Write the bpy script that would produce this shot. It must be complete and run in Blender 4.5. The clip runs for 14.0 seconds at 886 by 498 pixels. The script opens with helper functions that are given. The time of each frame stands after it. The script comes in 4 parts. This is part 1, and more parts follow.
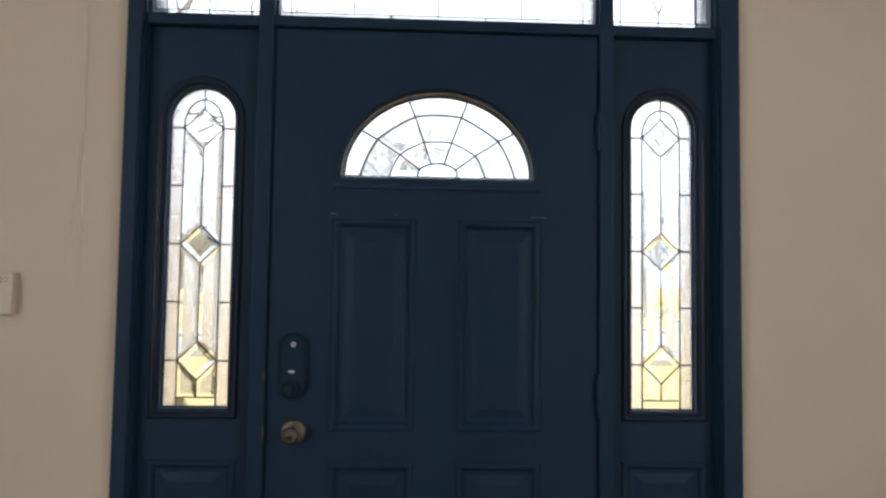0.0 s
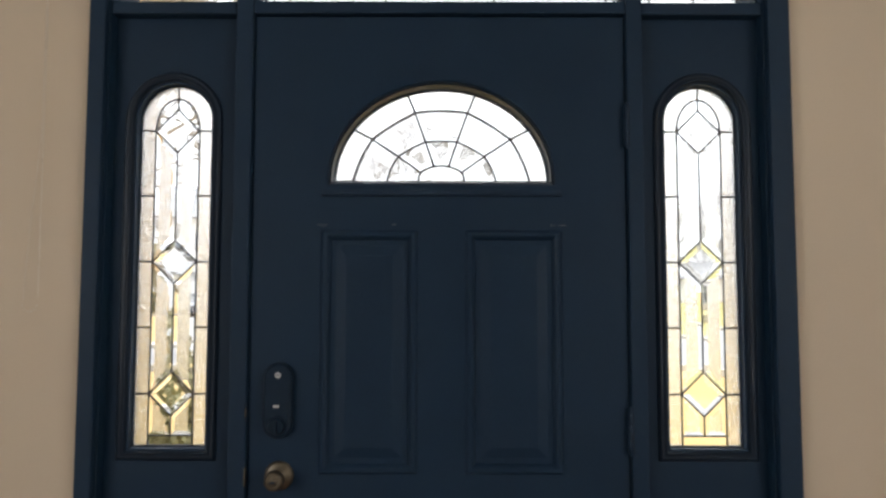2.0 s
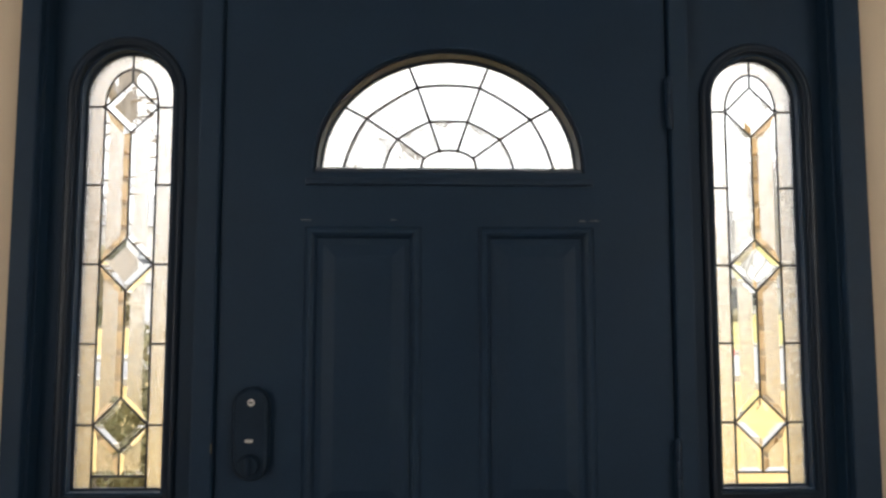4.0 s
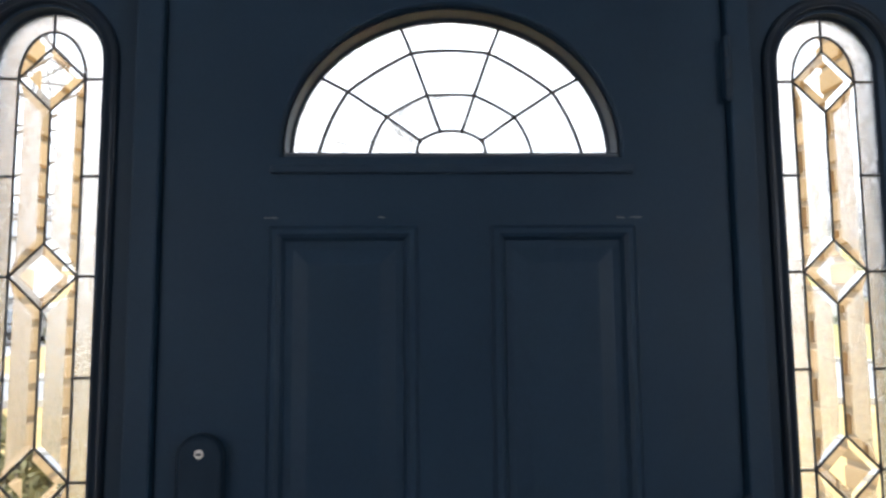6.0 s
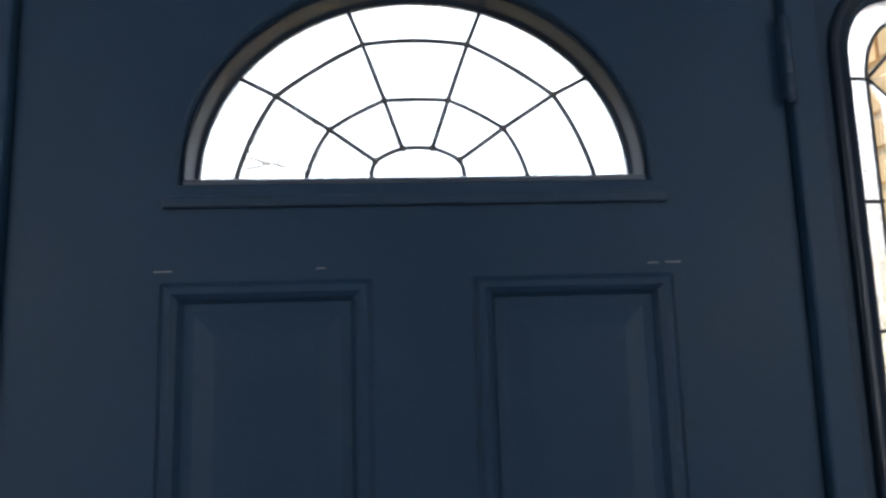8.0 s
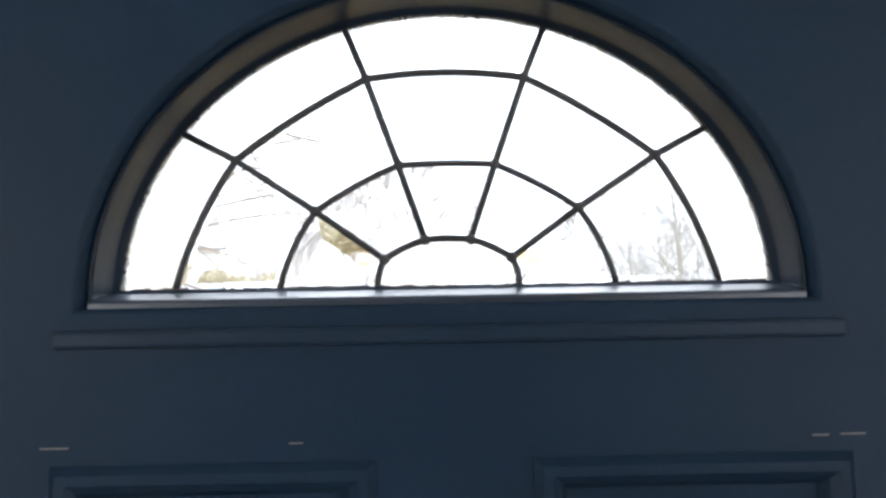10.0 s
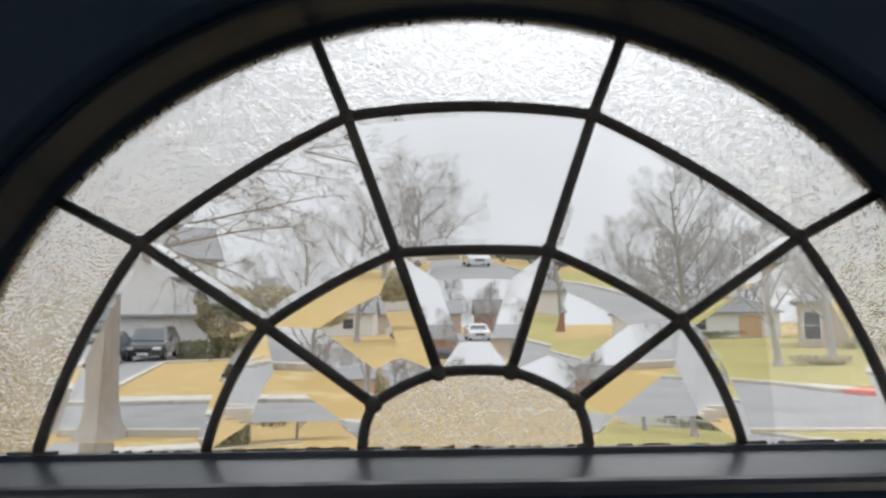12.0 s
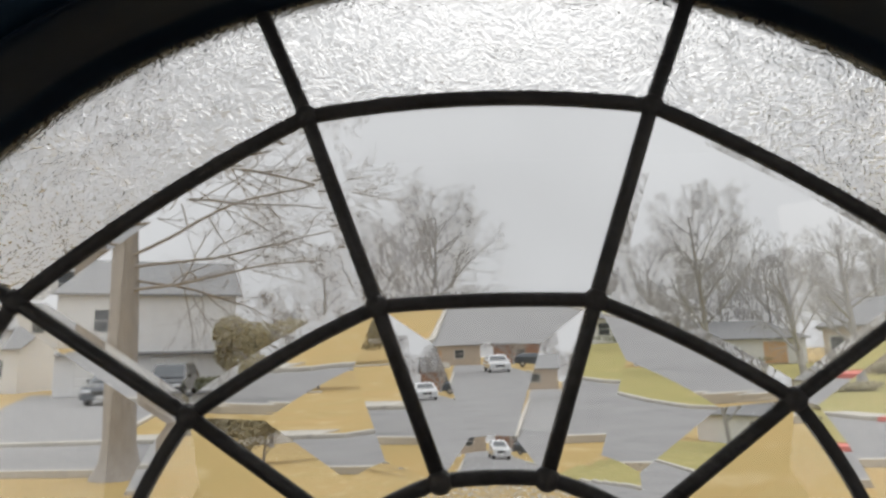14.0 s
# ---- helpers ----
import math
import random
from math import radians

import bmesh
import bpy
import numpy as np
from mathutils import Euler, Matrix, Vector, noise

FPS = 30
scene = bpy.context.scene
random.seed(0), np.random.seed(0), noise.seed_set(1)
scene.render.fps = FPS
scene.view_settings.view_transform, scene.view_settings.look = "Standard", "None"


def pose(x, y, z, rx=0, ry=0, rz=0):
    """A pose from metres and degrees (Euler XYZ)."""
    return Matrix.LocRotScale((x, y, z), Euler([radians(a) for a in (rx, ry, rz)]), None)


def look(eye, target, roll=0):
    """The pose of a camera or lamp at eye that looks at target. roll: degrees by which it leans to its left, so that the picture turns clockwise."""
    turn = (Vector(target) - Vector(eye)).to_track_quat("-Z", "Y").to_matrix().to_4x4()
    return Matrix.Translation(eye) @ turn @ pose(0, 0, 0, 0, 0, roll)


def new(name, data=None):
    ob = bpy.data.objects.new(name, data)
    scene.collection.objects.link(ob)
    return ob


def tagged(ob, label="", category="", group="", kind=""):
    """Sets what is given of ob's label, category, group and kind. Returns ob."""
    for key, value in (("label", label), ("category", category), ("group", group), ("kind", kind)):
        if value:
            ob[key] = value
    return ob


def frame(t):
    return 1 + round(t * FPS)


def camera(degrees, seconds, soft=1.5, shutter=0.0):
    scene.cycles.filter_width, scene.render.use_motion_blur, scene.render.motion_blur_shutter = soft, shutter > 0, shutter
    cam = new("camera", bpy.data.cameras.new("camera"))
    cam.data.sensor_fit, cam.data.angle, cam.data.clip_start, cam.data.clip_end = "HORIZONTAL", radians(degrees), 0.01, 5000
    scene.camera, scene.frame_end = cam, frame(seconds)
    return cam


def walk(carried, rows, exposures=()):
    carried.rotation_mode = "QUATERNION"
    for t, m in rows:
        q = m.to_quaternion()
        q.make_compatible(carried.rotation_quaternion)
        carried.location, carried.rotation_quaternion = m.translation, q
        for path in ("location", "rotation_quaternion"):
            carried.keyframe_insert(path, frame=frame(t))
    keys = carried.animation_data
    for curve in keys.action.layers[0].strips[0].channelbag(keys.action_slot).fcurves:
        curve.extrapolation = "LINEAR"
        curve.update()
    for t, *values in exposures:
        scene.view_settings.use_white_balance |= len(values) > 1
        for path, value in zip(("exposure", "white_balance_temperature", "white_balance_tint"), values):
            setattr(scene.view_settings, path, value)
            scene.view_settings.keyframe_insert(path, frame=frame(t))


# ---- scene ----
cam = camera(66.5, 14.0, 2.8)
PATH = [
    (0, (-0.055, -1.858, 1.319), (0.022, 0.138, 1.424), 0.8),
    (0.5, (-0.037, -1.794, 1.336), (0.026, 0.202, 1.444), 0.8),
    (1, (-0.003, -1.733, 1.344), (0.039, 0.263, 1.463), 0.7),
    (1.5, (0.019, -1.679, 1.358), (0.039, 0.318, 1.474), 0.4),
    (2, (0.003, -1.621, 1.35), (0.005, 0.375, 1.475), 0.1),
    (2.5, (-0.034, -1.54, 1.352), (-0.034, 0.455, 1.49), -0.0),
    (3, (-0.055, -1.466, 1.351), (-0.039, 0.529, 1.491), 0.1),
    (3.5, (-0.064, -1.418, 1.345), (-0.024, 0.576, 1.493), 0.2),
    (3.7, (-0.052, -1.39, 1.345), (-0.003, 0.604, 1.496), 0.2),
    (5.8, (-0.047, -1.091, 1.345), (0.021, 0.898, 1.547), -0.6),
    (6, (-0.055, -1.059, 1.355), (0.017, 0.93, 1.55), -0.5),
    (6.5, (-0.072, -0.994, 1.362), (0.019, 0.992, 1.586), -0.7),
    (7, (-0.076, -0.932, 1.368), (0.041, 1.049, 1.615), -1.0),
    (7.5, (-0.047, -0.839, 1.385), (0.082, 1.138, 1.658), -1.4),
    (7.7, (-0.035, -0.806, 1.397), (0.097, 1.169, 1.682), -1.6),
    (9.8, (-0.005, -0.525, 1.59), (0.037, 1.465, 1.785), -1.0),
    (10, (-0.012, -0.5, 1.6), (0.017, 1.491, 1.793), -1.0),
    (10.5, (-0.016, -0.441, 1.631), (0.0, 1.552, 1.806), -0.8),
    (11, (-0.025, -0.392, 1.654), (-0.016, 1.597, 1.857), -0.5),
    (11.5, (-0.023, -0.342, 1.668), (0.003, 1.649, 1.858), -0.5),
    (12, (-0.021, -0.305, 1.684), (0.011, 1.682, 1.91), -0.7),
    (12.5, (-0.009, -0.267, 1.694), (0.015, 1.715, 1.957), -1.0),
    (13, (-0.007, -0.246, 1.7), (0.003, 1.733, 1.991), -1.2),
    (13.5, (-0.007, -0.222, 1.699), (-0.011, 1.754, 2.012), -1.5),
    (14, (-0.013, -0.201, 1.703), (-0.03, 1.773, 2.021), -1.7),
]
# seconds, stops, white balance in kelvin, tint
EXPOSURES = [(0.0, -0.22, 5900, 10), (3.7, -0.26, 6800, 10), (5.8, -0.08, 6100, 10), (7.7, 0.2, 5700, 10), (9.8, 0.3, 6000, 10), (10.3, -0.1, 5700, 10), (10.7, -1.0, 5700, 10),
             (11.1, -1.3, 6250, 10), (12.0, -1.42, 6400, 10), (13.0, -1.62, 6600, 10), (14.0, -1.75, 6600, 10)]
walk(cam, [(t, look(eye, target, roll)) for t, eye, target, roll in PATH], EXPOSURES)


# ---- light and world ----
def world_sky():
    w = bpy.data.worlds.new("overcast_sky")
    scene.world = w
    w.use_nodes = True
    n, l = w.node_tree.nodes, w.node_tree.links
    bg = n["Background"]
    sky = n.new("ShaderNodeTexSky")
    sky.sky_type, sky.sun_disc = "NISHITA", False
    sky.sun_elevation, sky.sun_rotation = radians(48), radians(12)
    sky.air_density, sky.dust_density, sky.ozone_density = 1.0, 1.0, 1.0
    grey = n.new("ShaderNodeHueSaturation")
    grey.inputs["Saturation"].default_value = 0.12
    co = n.new("ShaderNodeTexCoord")
    cloud = n.new("ShaderNodeTexNoise")
    cloud.inputs["Scale"].default_value, cloud.inputs["Detail"].default_value = 2.2, 5
    ramp = n.new("ShaderNodeMapRange")
    ramp.inputs["From Min"].default_value, ramp.inputs["From Max"].default_value = 0.3, 0.7
    ramp.inputs["To Min"].default_value, ramp.inputs["To Max"].default_value = 0.88, 1.12
    mul = n.new("ShaderNodeVectorMath")
    mul.operation = "SCALE"
    # an overcast sky is several times brighter overhead than at the horizon
    sep = n.new("ShaderNodeSeparateXYZ")
    up = n.new("ShaderNodeClamp")
    cube = n.new("ShaderNodeMath")
    cube.operation = "POWER"
    cube.inputs[1].default_value = 4.0
    zen = n.new("ShaderNodeMath")
    zen.operation = "MULTIPLY_ADD"
    zen.inputs[1].default_value, zen.inputs[2].default_value = 2.5, 1.0
    both = n.new("ShaderNodeMath")
    both.operation = "MULTIPLY"
    l.new(co.outputs["Generated"], sep.inputs[0])
    l.new(sep.outputs["Z"], up.inputs["Value"])
    l.new(up.outputs[0], cube.inputs[0])
    l.new(cube.outputs[0], zen.inputs[0])
    l.new(zen.outputs[0], both.inputs[0])
    l.new(ramp.outputs["Result"], both.inputs[1])
    l.new(co.outputs["Generated"], cloud.inputs["Vector"])
    l.new(cloud.outputs["Fac"], ramp.inputs["Value"])
    l.new(sky.outputs["Color"], grey.inputs["Color"])
    deck = n.new("ShaderNodeMix")
    deck.data_type = "RGBA"
    deck.inputs[0].default_value = 0.998
    deck.inputs[7].default_value = (12.2, 12.5, 12.9, 1)
    l.new(grey.outputs["Color"], deck.inputs[6])
    l.new(deck.outputs[2], mul.inputs[0])
    l.new(both.outputs[0], mul.inputs["Scale"])
    l.new(mul.outputs["Vector"], bg.inputs["Color"])
    bg.inputs["Strength"].default_value = SKY


def lamp(name, kind, energy, m, color=(1, 1, 1), **kw):
    d = bpy.data.lights.new(name, kind)
    d.energy, d.color = energy, color
    for k, v in kw.items():
        if k == "size":
            d.size = v
        elif k == "size_y":
            d.shape, d.size_y = "RECTANGLE", v
        elif k == "angle":
            d.angle = v
    ob = new(name, d)
    ob.matrix_world = m
    return ob


SKY = 0.185
world_sky()
lamp("sun", "SUN", 1.0, look((0, 0, 20), (0 - 2, -9, 20 - 10.5)), (1, 0.96, 0.9), angle=radians(50))
# added fill lamps, out of view at both sides, that brighten the hall
for sx in (-1, 1):
    lamp("hall_fill", "AREA", 26, look((sx * 2.37, -2.6, 1.6), (0, -0.6, 1.35)), (1.0, 0.97, 0.92), size=1.8, size_y=1.7)


# ---- materials ----
def nodes(name):
    m = bpy.data.materials.new(name)
    m.use_nodes = True
    return m, m.node_tree.nodes, m.node_tree.links, m.node_tree.nodes["Principled BSDF"]


def surface(name, a, b, scale=8.0, rough=0.6, bump=0.1, bscale=60.0, metal=0.0, spots=None, vary=0.0, stretch=None, spec=0.5, coat=0.0):
    """A painted, mineral or woody surface: two colours mixed by a broad and a fine noise, with relief."""
    m, n, l, p = nodes(name)
    co = n.new("ShaderNodeTexCoord")
    mp = n.new("ShaderNodeMapping")
    l.new(co.outputs["Object"], mp.inputs["Vector"])
    if stretch:
        mp.inputs["Scale"].default_value = stretch
    n1 = n.new("ShaderNodeTexNoise")
    n1.inputs["Scale"].default_value, n1.inputs["Detail"].default_value = scale, 6
    n2 = n.new("ShaderNodeTexNoise")
    n2.inputs["Scale"].default_value, n2.inputs["Detail"].default_value = bscale, 4
    for k in (n1, n2):
        l.new(mp.outputs["Vector"], k.inputs["Vector"])
    mix = n.new("ShaderNodeMix")
    mix.data_type = "RGBA"
    mix.inputs[6].default_value, mix.inputs[7].default_value = (*a, 1), (*b, 1)
    av = n.new("ShaderNodeMath")
    av.operation = "MULTIPLY_ADD"
    av.inputs[1].default_value, av.inputs[2].default_value = 0.35, 0.0
    l.new(n2.outputs["Fac"], av.inputs[0])
    ad = n.new("ShaderNodeMath")
    ad.operation = "MULTIPLY_ADD"
    ad.inputs[1].default_value = 0.65
    l.new(n1.outputs["Fac"], ad.inputs[0])
    l.new(av.outputs[0], ad.inputs[2])
    mr = n.new("ShaderNodeMapRange")
    mr.inputs["From Min"].default_value, mr.inputs["From Max"].default_value = 0.35, 0.65
    l.new(ad.outputs[0], mr.inputs["Value"])
    l.new(mr.outputs["Result"], mix.inputs[0])
    col = mix.outputs[2]
    if vary:
        oi = n.new("ShaderNodeObjectInfo")
        hs = n.new("ShaderNodeHueSaturation")
        vr = n.new("ShaderNodeMapRange")
        vr.inputs["To Min"].default_value, vr.inputs["To Max"].default_value = 1 - vary, 1 + vary
        l.new(oi.outputs["Random"], vr.inputs["Value"])
        l.new(vr.outputs["Result"], hs.inputs["Value"])
        l.new(col, hs.inputs["Color"])
        col = hs.outputs["Color"]
    if spots:
        colour, size, amount = spots
        n3 = n.new("ShaderNodeTexNoise")
        n3.inputs["Scale"].default_value, n3.inputs["Detail"].default_value = size, 3
        l.new(mp.outputs["Vector"], n3.inputs["Vector"])
        sr = n.new("ShaderNodeMapRange")
        sr.inputs["From Min"].default_value, sr.inputs["From Max"].default_value = 0.62 - amount * 0.2, 0.72
        l.new(n3.outputs["Fac"], sr.inputs["Value"])
        mx = n.new("ShaderNodeMix")
        mx.data_type = "RGBA"
        mx.inputs[7].default_value = (*colour, 1)
        l.new(sr.outputs["Result"], mx.inputs[0])
        l.new(col, mx.inputs[6])
        col = mx.outputs[2]
    l.new(col, p.inputs["Base Color"])
    rr = n.new("ShaderNodeMapRange")
    rr.inputs["To Min"].default_value, rr.inputs["To Max"].default_value = rough - 0.08, rough + 0.08
    l.new(n1.outputs["Fac"], rr.inputs["Value"])
    l.new(rr.outputs["Result"], p.inputs["Roughness"])
    p.inputs["Metallic"].default_value = metal
    p.inputs["Specular IOR Level"].default_value = spec
    p.inputs["Coat Weight"].default_value = coat
    if bump:
        bp = n.new("ShaderNodeBump")
        bp.inputs["Strength"].default_value, bp.inputs["Distance"].default_value = bump, 0.004
        l.new(n2.outputs["Fac"], bp.inputs["Height"])
        l.new(bp.outputs["Normal"], p.inputs["Normal"])
    return m


def clear_glass(name, tint=(1, 1, 1), wavy=0.0):
    m, n, l, p = nodes(name)
    p.inputs["Base Color"].default_value = (*tint, 1)
    p.inputs["Transmission Weight"].default_value = 1
    p.inputs["Roughness"].default_value, p.inputs["IOR"].default_value = 0.0, 1.5
    if wavy:
        co = n.new("ShaderNodeTexCoord")
        nz = n.new("ShaderNodeTexNoise")
        nz.inputs["Scale"].default_value = 9
        bp = n.new("ShaderNodeBump")
        bp.inputs["Strength"].default_value, bp.inputs["Distance"].default_value = wavy, 0.002
        l.new(co.outputs["Object"], nz.inputs["Vector"])
        l.new(nz.outputs["Fac"], bp.inputs["Height"])
        l.new(bp.outputs["Normal"], p.inputs["Normal"])
    return m


def chipped_glass(name):
    """Glue-chip glass: fern-like chips, each with a rib and slanting barbs, turned at random."""
    m, n, l, p = nodes(name)
    p.inputs["Transmission Weight"].default_value = 1
    p.inputs["Base Color"].default_value = (0.98, 0.985, 0.985, 1)
    p.inputs["Roughness"].default_value, p.inputs["IOR"].default_value = 0.16, 1.5

    def mth(op, a, b=None, c=None):
        k = n.new("ShaderNodeMath")
        k.operation = op
        for q, v in enumerate((a, b, c)):
            if v is None:
                continue
            if isinstance(v, (int, float)):
                k.inputs[q].default_value = v
            else:
                l.new(v, k.inputs[q])
        return k.outputs[0]

    co = n.new("ShaderNodeTexCoord")
    warp = n.new("ShaderNodeTexNoise")
    warp.inputs["Scale"].default_value, warp.inputs["Detail"].default_value = 60, 5
    off = n.new("ShaderNodeVectorMath")
    off.operation = "MULTIPLY_ADD"
    off.inputs[1].default_value = (0.030, 0.0, 0.030)
    l.new(co.outputs["Object"], warp.inputs["Vector"])
    l.new(warp.outputs["Color"], off.inputs[0])
    l.new(co.outputs["Object"], off.inputs[2])

    def ferns(scale, pitch):
        v = n.new("ShaderNodeTexVoronoi")
        v.feature = "F1"
        v.inputs["Scale"].default_value = scale
        l.new(off.outputs["Vector"], v.inputs["Vector"])
        rel = n.new("ShaderNodeVectorMath")
        rel.operation = "SUBTRACT"
        l.new(off.outputs["Vector"], rel.inputs[0])
        l.new(v.outputs["Position"], rel.inputs[1])
        xyz, rnd_c = n.new("ShaderNodeSeparateXYZ"), n.new("ShaderNodeSeparateColor")
        l.new(rel.outputs["Vector"], xyz.inputs[0])
        l.new(v.outputs["Color"], rnd_c.inputs[0])
        ang = mth("MULTIPLY", rnd_c.outputs[0], 6.283)
        c, sn = mth("COSINE", ang), mth("SINE", ang)
        u = mth("ADD", mth("MULTIPLY", xyz.outputs["X"], c), mth("MULTIPLY", xyz.outputs["Z"], sn))
        w = mth("ABSOLUTE", mth("SUBTRACT", mth("MULTIPLY", xyz.outputs["Z"], c), mth("MULTIPLY", xyz.outputs["X"], sn)))
        barb = mth("SINE", mth("MULTIPLY", mth("MULTIPLY_ADD", w, 0.75, u), 6.283 / pitch))
        rib = mth("MULTIPLY", mth("MINIMUM", mth("MULTIPLY", w, 400.0), 1.0), 0.6)
        dome = mth("MULTIPLY", v.outputs["Distance"], -1.6)
        return mth("ADD", mth("MULTIPLY_ADD", barb, 0.34, rib), dome)

    fine = n.new("ShaderNodeTexNoise")
    fine.inputs["Scale"].default_value, fine.inputs["Detail"].default_value = 260, 3
    l.new(co.outputs["Object"], fine.inputs["Vector"])
    big = mth("ADD", ferns(72, 0.0031), mth("MULTIPLY", ferns(118, 0.0020), 0.6))
    h = mth("MULTIPLY_ADD", fine.outputs["Fac"], 0.9, big)
    bp = n.new("ShaderNodeBump")
    bp.inputs["Strength"].default_value, bp.inputs["Distance"].default_value = 0.32, 0.0016
    l.new(h, bp.inputs["Height"])
    l.new(bp.outputs["Normal"], p.inputs["Normal"])
    return m


NAVY = surface("navy_black_paint", (0.007, 0.024, 0.052), (0.010, 0.030, 0.062), 5, 0.55, 0.05, 140, spec=0.22)
NAVY_TRIM = surface("navy_black_trim_paint", (0.007, 0.023, 0.050), (0.010, 0.029, 0.060), 7, 0.5, 0.05, 110, spec=0.28)
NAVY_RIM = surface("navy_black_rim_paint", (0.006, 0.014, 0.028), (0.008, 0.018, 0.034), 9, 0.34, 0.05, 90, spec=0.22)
NAVY_GLOSS = surface("navy_black_gloss_paint", (0.012, 0.026, 0.050), (0.016, 0.032, 0.060), 9, 0.34, 0.05, 90, spec=0.9)
BEIGE = surface("beige_wall_paint", (0.58, 0.495, 0.39), (0.62, 0.535, 0.425), 1.4, 0.75, 0.10, 220)
WHITE = surface("white_ceiling_paint", (0.76, 0.75, 0.72), (0.80, 0.79, 0.77), 2, 0.8, 0.08, 200)
OAK = surface("oak_floor_varnish", (0.22, 0.13, 0.07), (0.33, 0.21, 0.12), 5, 0.35, 0.06, 60, vary=0.2, stretch=(8, 1, 1))
LEAD = surface("dark_lead_came", (0.040, 0.042, 0.046), (0.075, 0.078, 0.084), 60, 0.5, 0.25, 320, metal=0.35)
CLEAR = clear_glass("clear_bevelled_glass", (0.985, 0.99, 0.99), 0.02)
CHIP = chipped_glass("glue_chip_glass")
PUTTY = surface("flaked_grey_putty", (0.10, 0.09, 0.09), (0.20, 0.17, 0.16), 60, 0.9, 0.6, 250, spots=((0.16, 0.05, 0.04), 30, 0.3))
PUTTY_DARK = surface("dark_ragged_putty", (0.02, 0.02, 0.024), (0.05, 0.05, 0.055), 60, 0.9, 0.5, 250)
BRASS = surface("aged_brass", (0.105, 0.09, 0.07), (0.18, 0.158, 0.125), 40, 0.48, 0.05, 200, metal=1.0)
BLACKP = surface("black_lock_plastic", (0.005, 0.017, 0.036), (0.008, 0.022, 0.044), 20, 0.6, 0.05, 300, spec=0.2)
SILVER = surface("silver_print", (0.62, 0.62, 0.62), (0.72, 0.72, 0.72), 60, 0.4, 0.0)
IVORY = surface("ivory_plastic", (0.56, 0.49, 0.36), (0.60, 0.53, 0.40), 14, 0.45, 0.03, 200)
IVORY_DARK = surface("dark_grey_plastic_slot", (0.05, 0.05, 0.05), (0.07, 0.07, 0.07), 20, 0.6, 0.0)
BEAD = surface("chrome_bead", (0.62, 0.60, 0.56), (0.74, 0.72, 0.68), 40, 0.3, 0.0, metal=0.3)
SCRATCH = surface("bare_primer_scratch", (0.16, 0.16, 0.16), (0.26, 0.25, 0.24), 90, 0.7, 0.0)
BRICK = surface("orange_brown_brick", (0.62, 0.43, 0.22), (0.69, 0.52, 0.30), 14, 0.85, 0.5, 120, vary=0.2)
MORTAR = surface("sandy_mortar", (0.46, 0.38, 0.26), (0.54, 0.45, 0.32), 20, 0.95, 0.4, 160)
CONCRETE = surface("pale_concrete", (0.44, 0.41, 0.36), (0.56, 0.53, 0.47), 1.2, 0.9, 0.3, 40, spots=((0.30, 0.28, 0.25), 3, 0.2))
LAWN = surface("straw_coloured_winter_lawn", (0.45, 0.30, 0.115), (0.39, 0.29, 0.11), 0.35, 0.95, 0.9, 14, spots=((0.52, 0.40, 0.21), 1.2, 0.3))
GREENLAWN = surface("yellow_green_winter_lawn", (0.37, 0.31, 0.105), (0.30, 0.28, 0.10), 0.3, 0.95, 0.9, 14, spots=((0.46, 0.36, 0.16), 0.8, 0.3))
ASPHALT = surface("worn_grey_asphalt", (0.24, 0.235, 0.235), (0.30, 0.295, 0.29), 0.6, 0.9, 0.4, 60, spots=((0.20, 0.20, 0.20), 0.9, 0.2))
BARK = surface("grey_brown_bark", (0.29, 0.265, 0.24), (0.39, 0.36, 0.33), 5, 0.95, 1.0, 26, stretch=(3, 3, 0.6))
TWIG = surface("grey_winter_twigs", (0.36, 0.35, 0.345), (0.43, 0.415, 0.41), 3, 0.95, 0.0)
SIDING = surface("white_clapboard", (0.70, 0.70, 0.70), (0.76, 0.76, 0.76), 1.5, 0.7, 0.1, 30)
TAN = surface("tan_render", (0.46, 0.40, 0.34), (0.54, 0.47, 0.40), 1.5, 0.85, 0.2, 30)
REDBRICK = surface("far_red_brick", (0.30, 0.16, 0.11), (0.40, 0.23, 0.16), 3, 0.9, 0.3, 12)
SHINGLE = surface("grey_shingles", (0.22, 0.22, 0.225), (0.28, 0.28, 0.28), 2, 0.95, 0.5, 9, vary=0.1)
PANE_DARK = surface("dark_window_pane", (0.05, 0.06, 0.07), (0.08, 0.09, 0.10), 1, 0.08, 0.0)
FRAMEW = surface("white_window_frame", (0.72, 0.72, 0.71), (0.78, 0.78, 0.77), 4, 0.5, 0.0)
ORANGE = surface("orange_wooden_door", (0.56, 0.36, 0.21), (0.62, 0.42, 0.26), 3, 0.6, 0.0)
CARBLACK = surface("black_car_paint", (0.015, 0.018, 0.024), (0.02, 0.024, 0.03), 3, 0.16, 0.0, coat=1.0)
CARGREY = surface("blue_grey_car_paint", (0.05, 0.065, 0.085), (0.06, 0.075, 0.095), 3, 0.18, 0.0, coat=1.0)
CARWHITE = surface("white_car_paint", (0.72, 0.73, 0.75), (0.76, 0.77, 0.78), 3, 0.2, 0.0, coat=1.0)
TYRE = surface("tyre_rubber", (0.02, 0.02, 0.02), (0.03, 0.03, 0.03), 20, 0.9, 0.1)
RIM = surface("alloy_rim", (0.45, 0.45, 0.46), (0.55, 0.55, 0.56), 10, 0.3, 0.0, metal=0.9)
